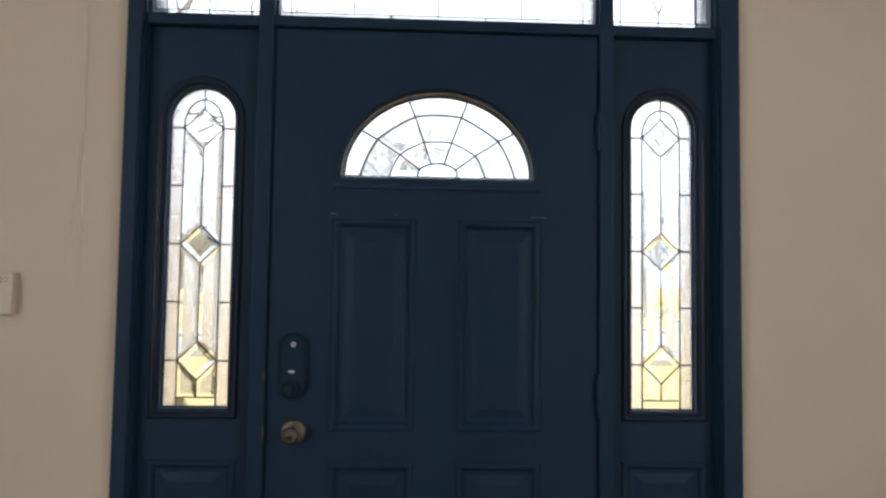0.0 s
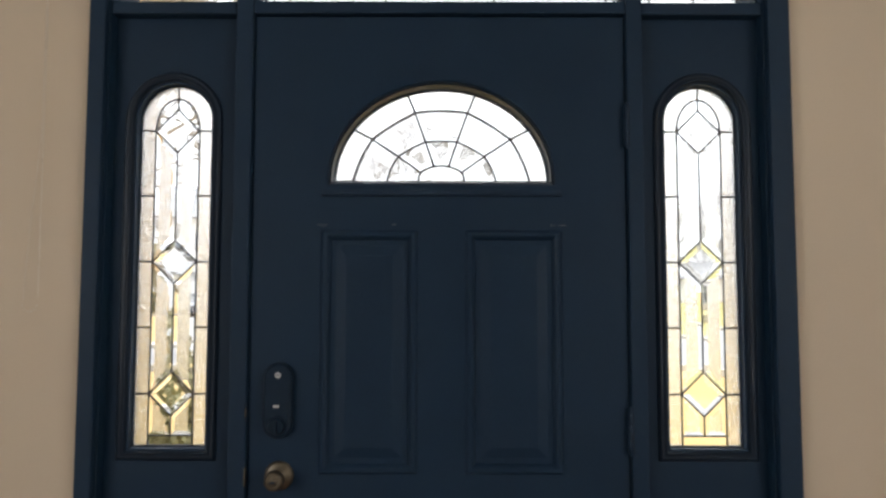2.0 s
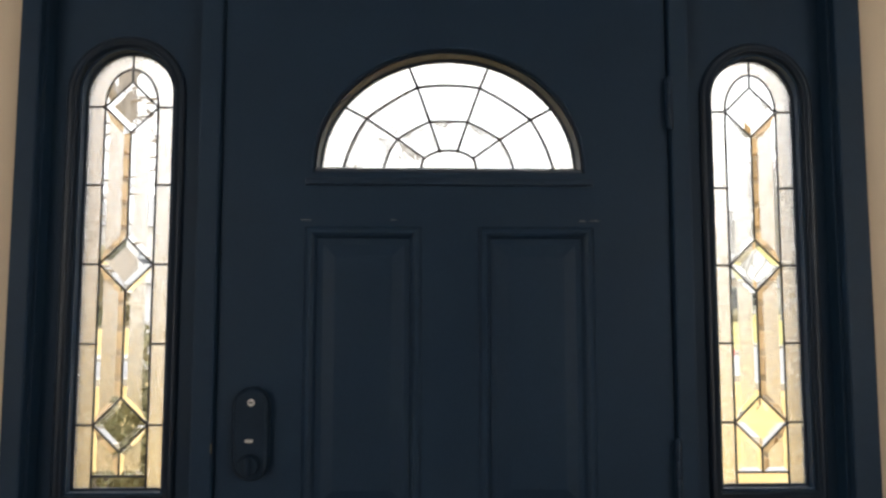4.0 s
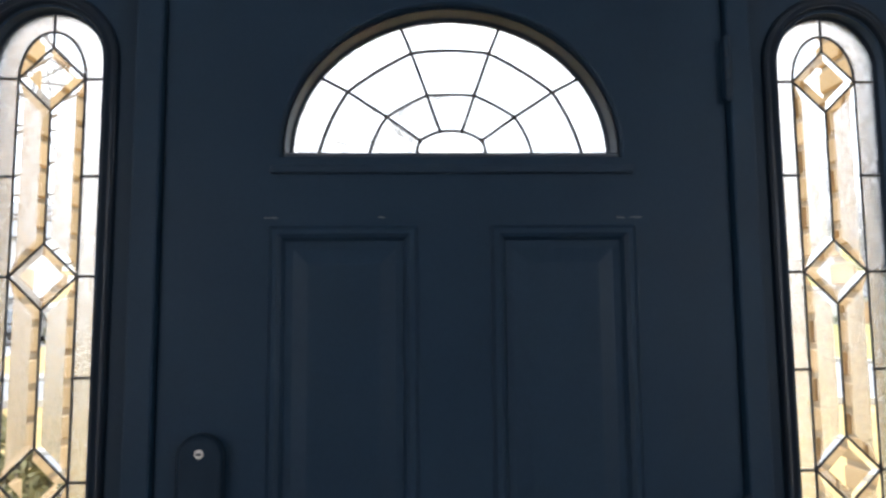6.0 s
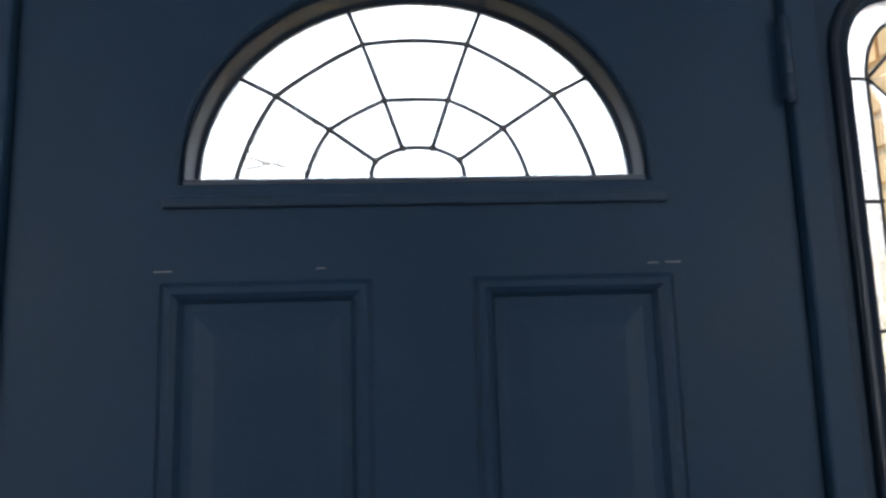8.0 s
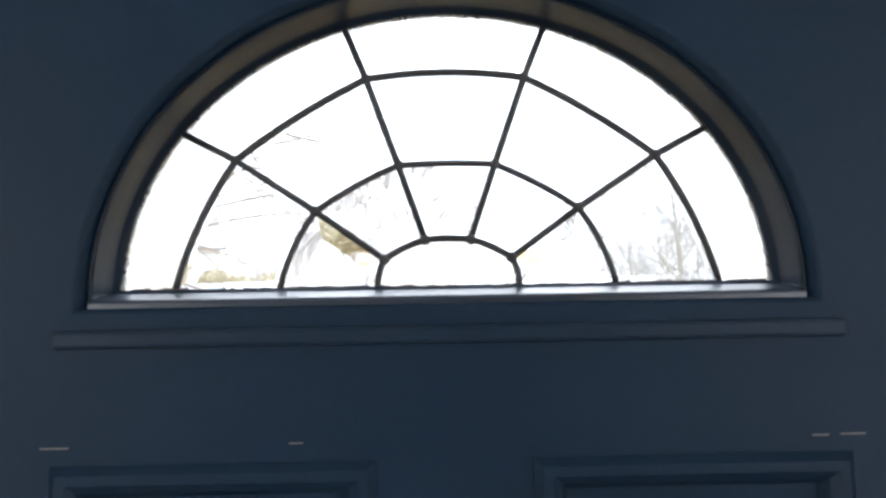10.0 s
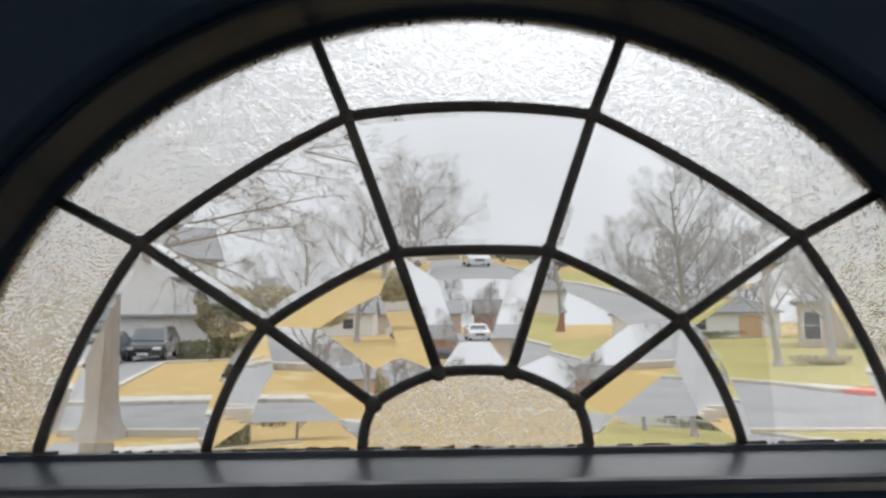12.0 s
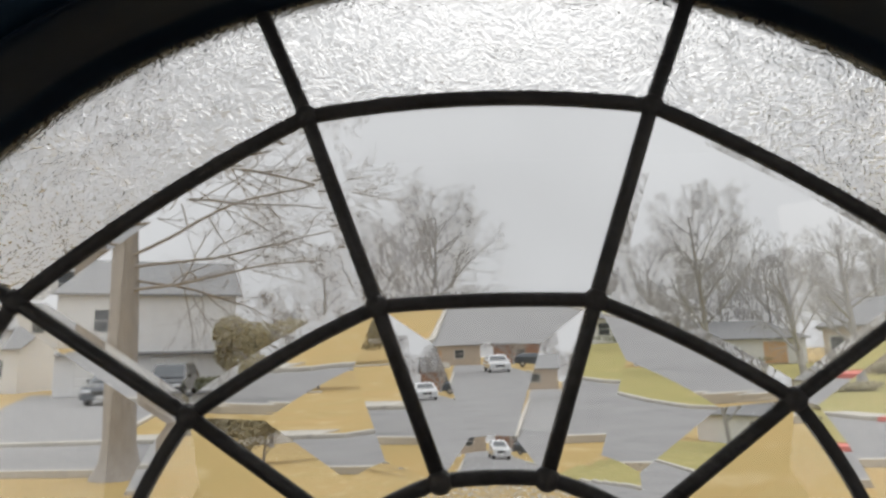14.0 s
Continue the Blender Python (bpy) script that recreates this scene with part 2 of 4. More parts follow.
LIGHTS = surface("headlight_glass", (0.65, 0.67, 0.70), (0.75, 0.77, 0.80), 20, 0.1, 0.0)
REDPAD = surface("red_kerb_ramp_pad", (0.62, 0.16, 0.13), (0.70, 0.22, 0.18), 6, 0.85, 0.3, 30)
HEDGE = surface("olive_hedge_leaves", (0.11, 0.12, 0.06), (0.16, 0.165, 0.085), 6, 0.7, 0.0, vary=0.15)
SHRUBLEAF = surface("olive_shrub_leaves", (0.19, 0.19, 0.09), (0.27, 0.26, 0.13), 5, 0.75, 0.0)
BROWNLEAF = surface("olive_brown_leaves", (0.36, 0.32, 0.20), (0.44, 0.39, 0.26), 5, 0.8, 0.0)
# bark and twigs with the haze of distance mixed into their colour
HAZE_TWIG = surface("haze_paled_twigs", (0.41, 0.405, 0.41), (0.48, 0.47, 0.475), 2, 0.95, 0.0)
HAZE_BARK = surface("haze_paled_bark", (0.35, 0.34, 0.34), (0.42, 0.41, 0.41), 2, 0.95, 0.0)


# ---- mesh helpers ----
def link(name, verts, faces, mat, parent=None, label="", smooth=False):
    me = bpy.data.meshes.new(name)
    me.from_pydata([tuple(v) for v in verts], [], faces)
    for m in (mat if isinstance(mat, (list, tuple)) else [mat]):
        me.materials.append(m)
    if smooth:
        me.polygons.foreach_set("use_smooth", [True] * len(me.polygons))
    me.update()
    ob = new(name, me)
    if parent is not None:
        ob.parent = parent
    if label:
        ob["label"] = label
    return ob


def part(name, bm, mat, parent, label="", smooth=False):
    """Links a bmesh as one mesh object under a thing or part."""
    bmesh.ops.recalc_face_normals(bm, faces=bm.faces)
    me = bpy.data.meshes.new(name)
    bm.to_mesh(me)
    bm.free()
    for m in (mat if isinstance(mat, (list, tuple)) else [mat]):
        me.materials.append(m)
    if smooth:
        me.polygons.foreach_set("use_smooth", [True] * len(me.polygons))
    ob = new(name, me)
    if parent is not None:
        ob.parent = parent
    if label:
        ob["label"] = label
    return ob


def thing(name, m, label, category, group="", kind=""):
    ob = new(name)
    ob.matrix_world = m
    ob.empty_display_size = 0.1
    return tagged(ob, label, category, group, kind)


def box_bm(x0, x1, y0, y1, z0, z1, bev=0.0, seg=1, bm=None):
    bm2 = bmesh.new()
    bmesh.ops.create_cube(bm2, size=1)
    for v in bm2.verts:
        v.co = ((x0 + x1) / 2 + v.co.x * (x1 - x0), (y0 + y1) / 2 + v.co.y * (y1 - y0), (z0 + z1) / 2 + v.co.z * (z1 - z0))
    if bev:
        bmesh.ops.bevel(bm2, geom=bm2.edges[:], offset=bev, segments=seg, profile=0.6, affect="EDGES")
    return bm2


def lathe_bm(profile, n=32, axis="y"):
    """profile: (radius, along) pairs, turned about the axis."""
    bm = bmesh.new()
    rings = []
    for r, h in profile:
        ring = []
        for k in range(n):
            a = 2 * math.pi * k / n
            c = (r * math.cos(a), h, r * math.sin(a)) if axis == "y" else (r * math.cos(a), r * math.sin(a), h) if axis == "z" else (h, r * math.cos(a), r * math.sin(a))
            ring.append(bm.verts.new(c))
        rings.append(ring)
    for p, q in zip(rings, rings[1:]):
        for k in range(n):
            bm.faces.new((p[k], p[(k + 1) % n], q[(k + 1) % n], q[k]))
    bm.faces.new(rings[0])
    bm.faces.new(rings[-1])
    return bm


def plate(x0, x1, z0, z1, y0, y1, holes):
    """A board in the door's plane with openings right through it; holes: loops of (x, z)."""
    from mathutils.geometry import tessellate_polygon
    outer = [(x0, z0), (x1, z0), (x1, z1), (x0, z1)]
    loops = [outer] + holes
    tris = tessellate_polygon([[Vector((x, z, 0)) for x, z in lp] for lp in loops])
    flat = [p for lp in loops for p in lp]
    n = len(flat)
    verts = [(x, y0, z) for x, z in flat] + [(x, y1, z) for x, z in flat]
    faces = [tuple(t) for t in tris] + [tuple(i + n for i in reversed(t)) for t in tris]
    s = 0
    for lp in loops:
        k = len(lp)
        for i in range(k):
            a, b = s + i, s + (i + 1) % k
            faces.append((a, b, b + n, a + n))
        s += k
    bm = bmesh.new()
    bv = [bm.verts.new(v) for v in verts]
    for f in faces:
        bm.faces.new([bv[i] for i in f])
    return bm


def loft(loops, close=False):
    """Skin between loops of equal length; close fills the last one."""
    bm = bmesh.new()
    rows = [[bm.verts.new(v) for v in lp] for lp in loops]
    n = len(rows[0])
    for p, q in zip(rows, rows[1:]):
        for k in range(n):
            bm.faces.new((p[k], p[(k + 1) % n], q[(k + 1) % n], q[k]))
    if close:
        bm.faces.new(rows[-1])
    return bm


def rect(x0, x1, z0, z1, d=0.0):
    return [(x0 + d, z0 + d), (x1 - d, z0 + d), (x1 - d, z1 - d), (x0 + d, z1 - d)]


def half_round(cx, base, a, b, d=0.0, n=56):
    """Loop of the fan opening; d grows it."""
    pts = [(cx - a - d, base - d), (cx + a + d, base - d)]
    for k in range(0, n + 1):
        t = math.pi * k / n
        pts.append((cx + (a + d) * math.cos(t), base + (b + d) * math.sin(t) + (0.0002 if k in (0, n) else 0)))
    return pts


def arch(cx, z0, zs, r, d=0.0, n=28):
    """Loop of a round-headed opening from z0, springing at zs; d grows it."""
    pts = [(cx - r - d, z0 - d), (cx + r + d, z0 - d)]
    for k in range(n + 1):
        t = math.pi * k / n
        pts.append((cx + (r + d) * math.cos(t), zs + (r + d) * math.sin(t)))
    return pts


def at_y(loop, y):
    return [(x, y, z) for x, z in loop]


def raised_panel(name, x0, x1, z0, z1, parent, mat, y=0.0):
    prof = [(0.0, 0.004), (0.0, -0.001), (0.006, -0.0065), (0.013, -0.0065), (0.019, -0.002), (0.024, 0.006), (0.036, 0.0068), (0.060, 0.0012), (0.064, 0.001)]
    return part(name, loft([at_y(rect(x0, x1, z0, z1, d), y + h) for d, h in prof], True), mat, parent)


def sweep(path, w, h, y, closed=False, n=8):
    """A rounded came of width w and depth h along a path of (x, z) at depth y."""
    P = [Vector((x, 0, z)) for x, z in path]
    verts, faces = [], []
    for i, p in enumerate(P):
        a = P[max(i - 1, 0)]
        b = P[min(i + 1, len(P) - 1)]
        t = (b - a).normalized()
        s = Vector((-t.z, 0, t.x))
        for k in range(n):
            u = 2 * math.pi * k / n
            q = p + s * (w / 2 * math.cos(u)) + Vector((0, y + h / 2 * math.sin(u), 0))
            verts.append(q)
    for i in range(len(P) - 1):
        for k in range(n):
            faces.append((i * n + k, i * n + (k + 1) % n, (i + 1) * n + (k + 1) % n, (i + 1) * n + k))
    faces.append(tuple(range(n)))
    faces.append(tuple(range((len(P) - 1) * n, len(P) * n)))
    bm = bmesh.new()
    bv = [bm.verts.new(v) for v in verts]
    for f in faces:
        bm.faces.new([bv[k] for k in f])
    return bm


def inset(poly, d):
    """The polygon (x, z), counter-clockwise or clockwise, moved inwards by d."""
    area = sum(p[0] * q[1] - q[0] * p[1] for p, q in zip(poly, poly[1:] + poly[:1]))
    s = 1 if area > 0 else -1
    out = []
    n = len(poly)
    for i in range(n):
        p0, p1, p2 = Vector(poly[i - 1]), Vector(poly[i]), Vector(poly[(i + 1) % n])
        e1, e2 = (p1 - p0).normalized(), (p2 - p1).normalized()
        n1, n2 = Vector((-e1.y, e1.x)) * s, Vector((-e2.y, e2.x)) * s
        m = n1 + n2
        m = m / max(m.length_squared, 0.15) * 2
        q = p1 + m * d
        out.append((q.x, q.y))
    return out


def inset_sector(poly, d):
    """A four-sided pane with two curved sides, moved inwards by d; each curved side has half the points."""
    h = len(poly) // 2
    ends = [poly[0], poly[h - 1], poly[h], poly[-1]]
    core = inset(ends, d)
    out = []
    for s0, a, b in ((0, 0, 1), (h, 2, 3)):
        A, B, C, D = Vector(ends[a]), Vector(ends[b]), Vector(core[a]), Vector(core[b])
        k = (D - C).length / (B - A).length
        for i in range(h):
            f = i / (h - 1)
            q = C.lerp(D, f) + (Vector(poly[s0 + i]) - A.lerp(B, f)) * k
            out.append((q.x, q.y))
    return out


def pane(poly, y, parent, bevel=0.0, rise=0.003, centre=None, edge=None, name="glass_pane"):
    """A pane of leaded glass; bevel: width of its ground edge on the room side."""
    back, front = y + 0.0016, y - 0.0016
    mats = [edge or CLEAR, centre or edge or CLEAR]
    if bevel:
        loops = [at_y(poly, back), at_y(poly, front), at_y(inset_sector(poly, bevel) if len(poly) > 8 else inset(poly, bevel), front - rise)]
    else:
        loops = [at_y(poly, back), at_y(poly, front)]
    bm = loft(loops)
    bm.verts.ensure_lookup_table()
    n = len(poly)
    # both faces as fans about their middle
    for ring, mi in ((bm.verts[:n], 0), (bm.verts[-n:], 1)):
        mid = bm.verts.new(sum((v.co for v in ring), Vector()) / n)
        for k in range(n):
            bm.faces.new((ring[k], ring[(k + 1) % n], mid)).material_index = mi
    ob = part(name, bm, mats, parent)
    ob.visible_shadow = False
    return ob


# ---- the entrance wall and the hall ----
DX0, DX1, DTOP = -0.455, 0.446, 2.022
LX, RX = -0.657, 0.641
wall = part("wall_north", plate(-2.52, 2.52, 0, 3.3, 0.0, 0.16, [[(-0.84, 0.0005), (0.815, 0.0005), (0.815, 2.52), (-0.84, 2.52)]]), BEIGE, None)
tagged(wall, "beige painted plaster wall round the dark entrance door", "wall", kind="structure")
# the side windows are invented, out of view, to go with the fill lamps
for nm, wn, x0, inner in (("wall_west", "added_window_1", -2.4, 0.0), ("wall_east", "added_window_2", 2.52, 0.12)):
    sw = part(nm, plate(-5.1, -0.001, 0, 3.3, 0.0, 0.12, [rect(-3.55, -1.65, 0.7, 2.5)]), BEIGE, None)
    sw.matrix_world = pose(x0, 0, 0, 0, 0, 90)
    tagged(sw, "plain beige painted side wall of the hall with an added window opening", "wall", kind="structure")
    win = thing(wn, pose(x0, 0, 0, 0, 0, 90), "added white framed window, out of view, in a side wall of the hall", "window", kind="structure")
    part("window_frame", plate(-3.55, -1.65, 0.7, 2.5, 0.03, 0.09, [rect(-3.49, -2.63, 0.76, 2.44), rect(-2.57, -1.71, 0.76, 2.44)]), FRAMEW, win)
    for wx in (-3.49, -2.57):
        part("pane", box_bm(wx, wx + 0.86, 0.055, 0.060, 0.76, 2.44), CLEAR, win).visible_shadow = False
    out = -0.05 if inner == 0.0 else 0.12
    part("window_sill", box_bm(-3.60, -1.60, out, out + 0.05, 0.66, 0.70, 0.006, 2), FRAMEW, win)
tagged(part("wall_south", box_bm(-2.52, 2.52, -5.22, -5.1, 0, 3.3), BEIGE, None), "plain beige painted back wall of the hall", "wall", kind="structure")
tagged(part("ceiling", box_bm(-2.52, 2.52, -5.1, 0.16, 3.3, 3.42), WHITE, None), "plain white painted ceiling of the hall", "ceiling", kind="structure")
tagged(part("floor", box_bm(-2.52, 2.52, -5.1, 0.02, -0.12, -0.004), OAK, None), "varnished oak board floor of the hall", "floor", kind="structure")


# ---- the door frame: casing, posts, head and transom bar ----
frame_thing = thing("door_frame", pose(0, 0, 0), "dark navy painted timber frame round entrance door and sidelights", "door frame", kind="structure")


def board(name, x0, x1, z0, z1, y0=-0.02, y1=0.1, bev=0.004, parent=None, mat=None):
    return part(name, box_bm(x0, x1, y0, y1, z0, z1, bev, 2), mat or NAVY, parent or frame_thing)


board("casing", -0.852, -0.812, 0, 2.60, -0.024, 0.0)
board("casing", 0.789, 0.843, 0, 2.60, -0.024, 0.0)
board("head_casing", -0.812, 0.789, 2.52, 2.60, -0.024, 0.0)
board("jamb", -0.838, -0.806, 0, 2.518, -0.008, 0.15)
board("jamb", 0.783, 0.813, 0, 2.518, -0.008, 0.15)
board("post", -0.500, -0.4575, 0, 2.518, -0.012, 0.12)
board("post", 0.4495, 0.489, 0, 2.518, -0.012, 0.12)
for a, b in ((-0.8055, -0.5005), (-0.457, 0.449), (0.4895, 0.7825)):
    board("transom_bar", a, b, 2.0265, 2.058, -0.012 if b - a > 0.5 else -0.008, 0.12)
board("head", -0.8055, 0.7825, 2.46, 2.518, -0.008, 0.12)
# stops behind the door leaf
board("door_stop", -0.457, -0.440, 0, 2.026, 0.058, 0.10, 0.002)
board("door_stop", 0.432, 0.449, 0, 2.026, 0.058, 0.10, 0.002)
board("door_stop", -0.440, 0.432, 2.008, 2.026, 0.058, 0.10, 0.002)
tagged(part("threshold", box_bm(-0.806, 0.783, -0.02, 0.2, -0.11, 0.012, 0.005, 2), BRASS, None), "worn metal threshold under the entrance door", "threshold", kind="structure")

# ---- the fan light ----
FAN_C, FAN_B = 0.0, 1.6225
GA, GB, GY = 0.2615, 0.2280, 0.045
RIM_Z, RIM_B = 1.6205, 0.2295

# ---- the door leaf ----
door = thing("entrance_door", pose(0, 0, 0), "dark navy panelled entrance door with a leaded fan light, closed", "door")
panels = [(-0.2885, -0.0555, 0.920, 1.4965), (0.0585, 0.2905, 0.920, 1.4965), (-0.2885, -0.0555, 0.215, 0.8375), (0.0585, 0.2905, 0.215, 0.8375)]
part("leaf", plate(DX0, DX1, 0.014, DTOP, 0.0, 0.056, [half_round(FAN_C, RIM_Z, GA, RIM_B, 0.0160)] + [rect(*p) for p in panels]), NAVY, door)
for p in panels:
    raised_panel("raised_panel", *p, door, NAVY)
    # the outdoor face behind the panel
    part("panel_back", box_bm(p[0] - 0.002, p[1] + 0.002, 0.032, 0.0555, p[2] - 0.002, p[3] + 0.002), NAVY, door)
part("fan_light_cove", loft([at_y(half_round(FAN_C, RIM_Z, GA, RIM_B, d), y) for d, y in ((0.0160, 0.0), (0.0150, 0.0003), (0.0138, 0.0014), (0.0126, 0.0036), (0.0116, 0.0070), (0.0108, 0.0112), (0.0104, 0.0130))]), NAVY, door, smooth=True)
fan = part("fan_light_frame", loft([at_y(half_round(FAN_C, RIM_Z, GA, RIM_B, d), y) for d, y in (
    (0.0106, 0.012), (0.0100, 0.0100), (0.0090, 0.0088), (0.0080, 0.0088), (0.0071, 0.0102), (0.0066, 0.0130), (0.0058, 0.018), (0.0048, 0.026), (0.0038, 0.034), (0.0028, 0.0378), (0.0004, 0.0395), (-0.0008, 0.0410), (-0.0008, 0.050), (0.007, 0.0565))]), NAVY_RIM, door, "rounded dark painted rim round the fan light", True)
part("sill_moulding", box_bm(-0.288, 0.289, -0.0085, 0.003, 1.5795, 1.5925, 0.003, 2), NAVY_TRIM, door)
ledge = bmesh.new()
sec = [(0.0060, 1.6068), (0.0046, 1.6085), (0.0046, 1.6120), (0.0060, 1.6142), (0.0085, 1.6152), (0.0365, 1.6205), (0.0385, 1.6232), (0.0412, 1.6234), (0.0425, 1.6215), (0.0425, 1.6040), (0.0060, 1.6040)]
ends = [[ledge.verts.new((x, y, z)) for y, z in sec] for x in (FAN_C - GA - 0.0065, FAN_C + GA + 0.0065)]
for k in range(len(sec)):
    ledge.faces.new((ends[0][k], ends[0][(k + 1) % len(sec)], ends[1][(k + 1) % len(sec)], ends[1][k]))
ledge.faces.new(ends[0])
ledge.faces.new(ends[1])
part("sill_ledge", ledge, NAVY_GLOSS, door, "glossy dark painted ledge under the glass")
# chips of bare primer above the panels
for x0, w, z in ((-0.296, 0.020, 1.5085), (-0.118, 0.010, 1.509), (0.262, 0.012, 1.5075), (0.283, 0.018, 1.508)):
    part("paint_chip", box_bm(x0, x0 + w, -0.0012, 0.001, z, z + 0.0011), SCRATCH, door)


def ell(scale, t):
    """A point of the glass edge, grown by scale; t in degrees."""
    return (FAN_C + (GA + scale) * math.cos(radians(t)), FAN_B + (GB + scale) * math.sin(radians(t)))


def ring(half, base, mid_x, mid_z, low_x, low_z, bulges):
    """A came ring of five bowed spans over the spokes, mirrored about the middle; a list of spans of (x, z)."""
    P = [(half, base), (low_x, low_z), (mid_x, mid_z), (-mid_x, mid_z), (-low_x, low_z), (-half, base)]
    spans = []
    for a, b, c in zip(P, P[1:], bulges):
        a, b = Vector(a), Vector(b)
        out = Vector((b.y - a.y, a.x - b.x)).normalized()
        spans.append([tuple(a.lerp(b, f / 9) + out * (4 * c * (f / 9) * (1 - f / 9)) + Vector((FAN_C, 0))) for f in range(10)])
    return spans


RING_C = ring(0.0570, FAN_B, 0.0185, 1.6605, 0.0515, 1.6450, (0.0016, 0.0016, 0.001, 0.0016, 0.0016))
RING_I = ring(0.1355, FAN_B, 0.0395, 1.7220, 0.1070, 1.6850, (0.0036, 0.0020, 0.0012, 0.0020, 0.0036))
RING_M = ring(0.2190, FAN_B, 0.0655, 1.7950, 0.1720, 1.7280, (0.0050, 0.0034, 0.0052, 0.0034, 0.0050))
EDGE = [0.0, 34.3, 71.4, 108.6, 145.7, 180.0]
RING_O = [[ell(0.003, a + (b - a) * f / 9) for f in range(10)] for a, b in zip(EDGE, EDGE[1:])]


def along(spans):
    return spans[0] + [q for sp in spans[1:] for q in sp[1:]]


leaded = part("leaded_glass", sweep(along(RING_M), 0.0066, 0.0070, GY), LEAD, door, "fan of dark lead cames", True)
for rg in (RING_C, RING_I):
    part("came", sweep(along(rg), 0.0058, 0.0066, GY), LEAD, leaded, smooth=True)
for k in range(1, 5):
    part("came", sweep([RING_C[k][0], RING_I[k][0], RING_M[k][0], RING_O[k][0]], 0.0060, 0.0068, GY), LEAD, leaded, smooth=True)


def joint(x, z, y, parent, r=0.0042):
    b = lathe_bm([(0.0005, -0.0046), (r * 0.7, -0.0042), (r, -0.002), (r, 0.002), (r * 0.7, 0.0042), (0.0005, 0.0046)], 12)
    o = part("solder_joint", b, LEAD, parent, smooth=True)
    o.location = (x, y, z)


for rg in (RING_C, RING_I, RING_M):
    for k in range(1, 5):
        joint(*rg[k][0], GY, leaded, 0.0046)
for k in range(5):
    pane(RING_O[k] + RING_M[k][::-1], GY, leaded, centre=CHIP, edge=CHIP, name="glue_chip_pane")
    pane(RING_M[k] + RING_I[k][::-1], GY, leaded, 0.0058, 0.0007, name="clear_pane")
    pane(RING_I[k] + RING_C[k][::-1], GY, leaded, 0.0150, 0.0034, name="bevelled_pane")
pane(along(RING_C), GY, leaded, centre=CHIP, edge=CHIP, name="glue_chip_pane")
# ragged putty along the glazing
rnd = random.Random(4)
bm = bmesh.new()
for k in range(150):
    x = rnd.uniform(-0.25, 0.25)
    w, h = rnd.uniform(0.002, 0.010), rnd.uniform(0.0012, 0.0032)
    vs = [bm.verts.new((FAN_C + x + dx, GY - 0.003 + rnd.uniform(-0.001, 0.001), RIM_Z + 0.0012 + dz)) for dx, dz in ((-w, 0), (w, 0), (w * rnd.uniform(0, 1), h), (-w * rnd.uniform(0, 1), h * rnd.uniform(0.6, 1)))]
    bm.faces.new(vs)
part("putty", bm, PUTTY, door, "ragged reddish-grey putty along the ledge")["kind"] = "stuff"
bm = bmesh.new()
for k in range(420):
    a = rnd.uniform(3, 177)
    x, z = ell(0.0016, a)
    if z < FAN_B + 0.003:
        continue
    t, s = radians(a), rnd.uniform(0.001, 0.0035)
    ln = rnd.uniform(0.002, 0.0075)
    d = t + rnd.uniform(-0.9, 0.9)
    vs = [bm.verts.new((x - math.sin(t) * s, GY - 0.0025, z + math.cos(t) * s)), bm.verts.new((x + math.sin(t) * s, GY - 0.0025, z - math.cos(t) * s)),
          bm.verts.new((x - ln * math.cos(d), GY - 0.0028, z - ln * math.sin(d)))]
    bm.faces.new(vs)
part("putty", bm, PUTTY_DARK, door, "ragged dark putty round the glass edge")["kind"] = "stuff"

# hinges on the jamb side
for z0, z1 in ((1.700, 1.800), (0.970, 1.074), (0.20, 0.30)):
    hg = part("hinge", box_bm(0.441, 0.4555, -0.0135, -0.002, z0, z1, 0.003, 2), NAVY_TRIM, door)
    kb = lathe_bm([(0.002, z0 - 0.006), (0.0058, z0 - 0.004), (0.0058, z0 + 0.030), (0.0052, z0 + 0.031), (0.0058, z0 + 0.032), (0.0058, z0 + 0.066), (0.0052, z0 + 0.067), (0.0058, z0 + 0.068), (0.0058, z1 + 0.004), (0.002, z1 + 0.006)], 14, "z")
    k = part("knuckle", kb, NAVY_TRIM, hg, smooth=True)
    k.location = (0.4475, -0.0125, 0)

# the electronic lock
lock = part("lock_body", loft([at_y(arch(-0.383, 1.0385, 1.146, 0.0345, d), y) for d, y in ((0, 0.002), (0, -0.014), (-0.003, -0.019), (-0.008, -0.0215))], True), BLACKP, door, "black rounded keypad lock")
for v in lock.data.vertices:
    if v.co.z < 1.03885:
        dx = abs(v.co.x + 0.383)
        v.co.z -= math.sqrt(max(0.0, 0.0345 ** 2 - dx * dx)) * 0.99
bm = loft([at_y([(-0.383 + r * math.cos(2 * math.pi * k / 40), 1.0385 + r * math.sin(2 * math.pi * k / 40)) for k in range(40)], y) for r, y in ((0.0345, 0.002), (0.0345, -0.014), (0.0315, -0.019), (0.0265, -0.0217))], True)
part("lock_base", bm, BLACKP, lock)
part("thumb_turn", lathe_bm([(0.020, -0.018), (0.020, -0.032), (0.018, -0.036), (0.002, -0.0365)], 28), BLACKP, lock).location = (-0.383, 0, 1.036)
part("thumb_grip", box_bm(-0.387, -0.379, -0.044, -0.034, 1.020, 1.052, 0.002, 2), BLACKP, lock)
part("badge", lathe_bm([(0.0068, -0.020), (0.0068, -0.0228), (0.006, -0.0232)], 24), SILVER, lock, "small round silver badge").location = (-0.382, 0, 1.153)
part("badge_bar", box_bm(-0.3862, -0.3778, -0.0240, -0.0225, 1.1515, 1.1545), BLACKP, lock)
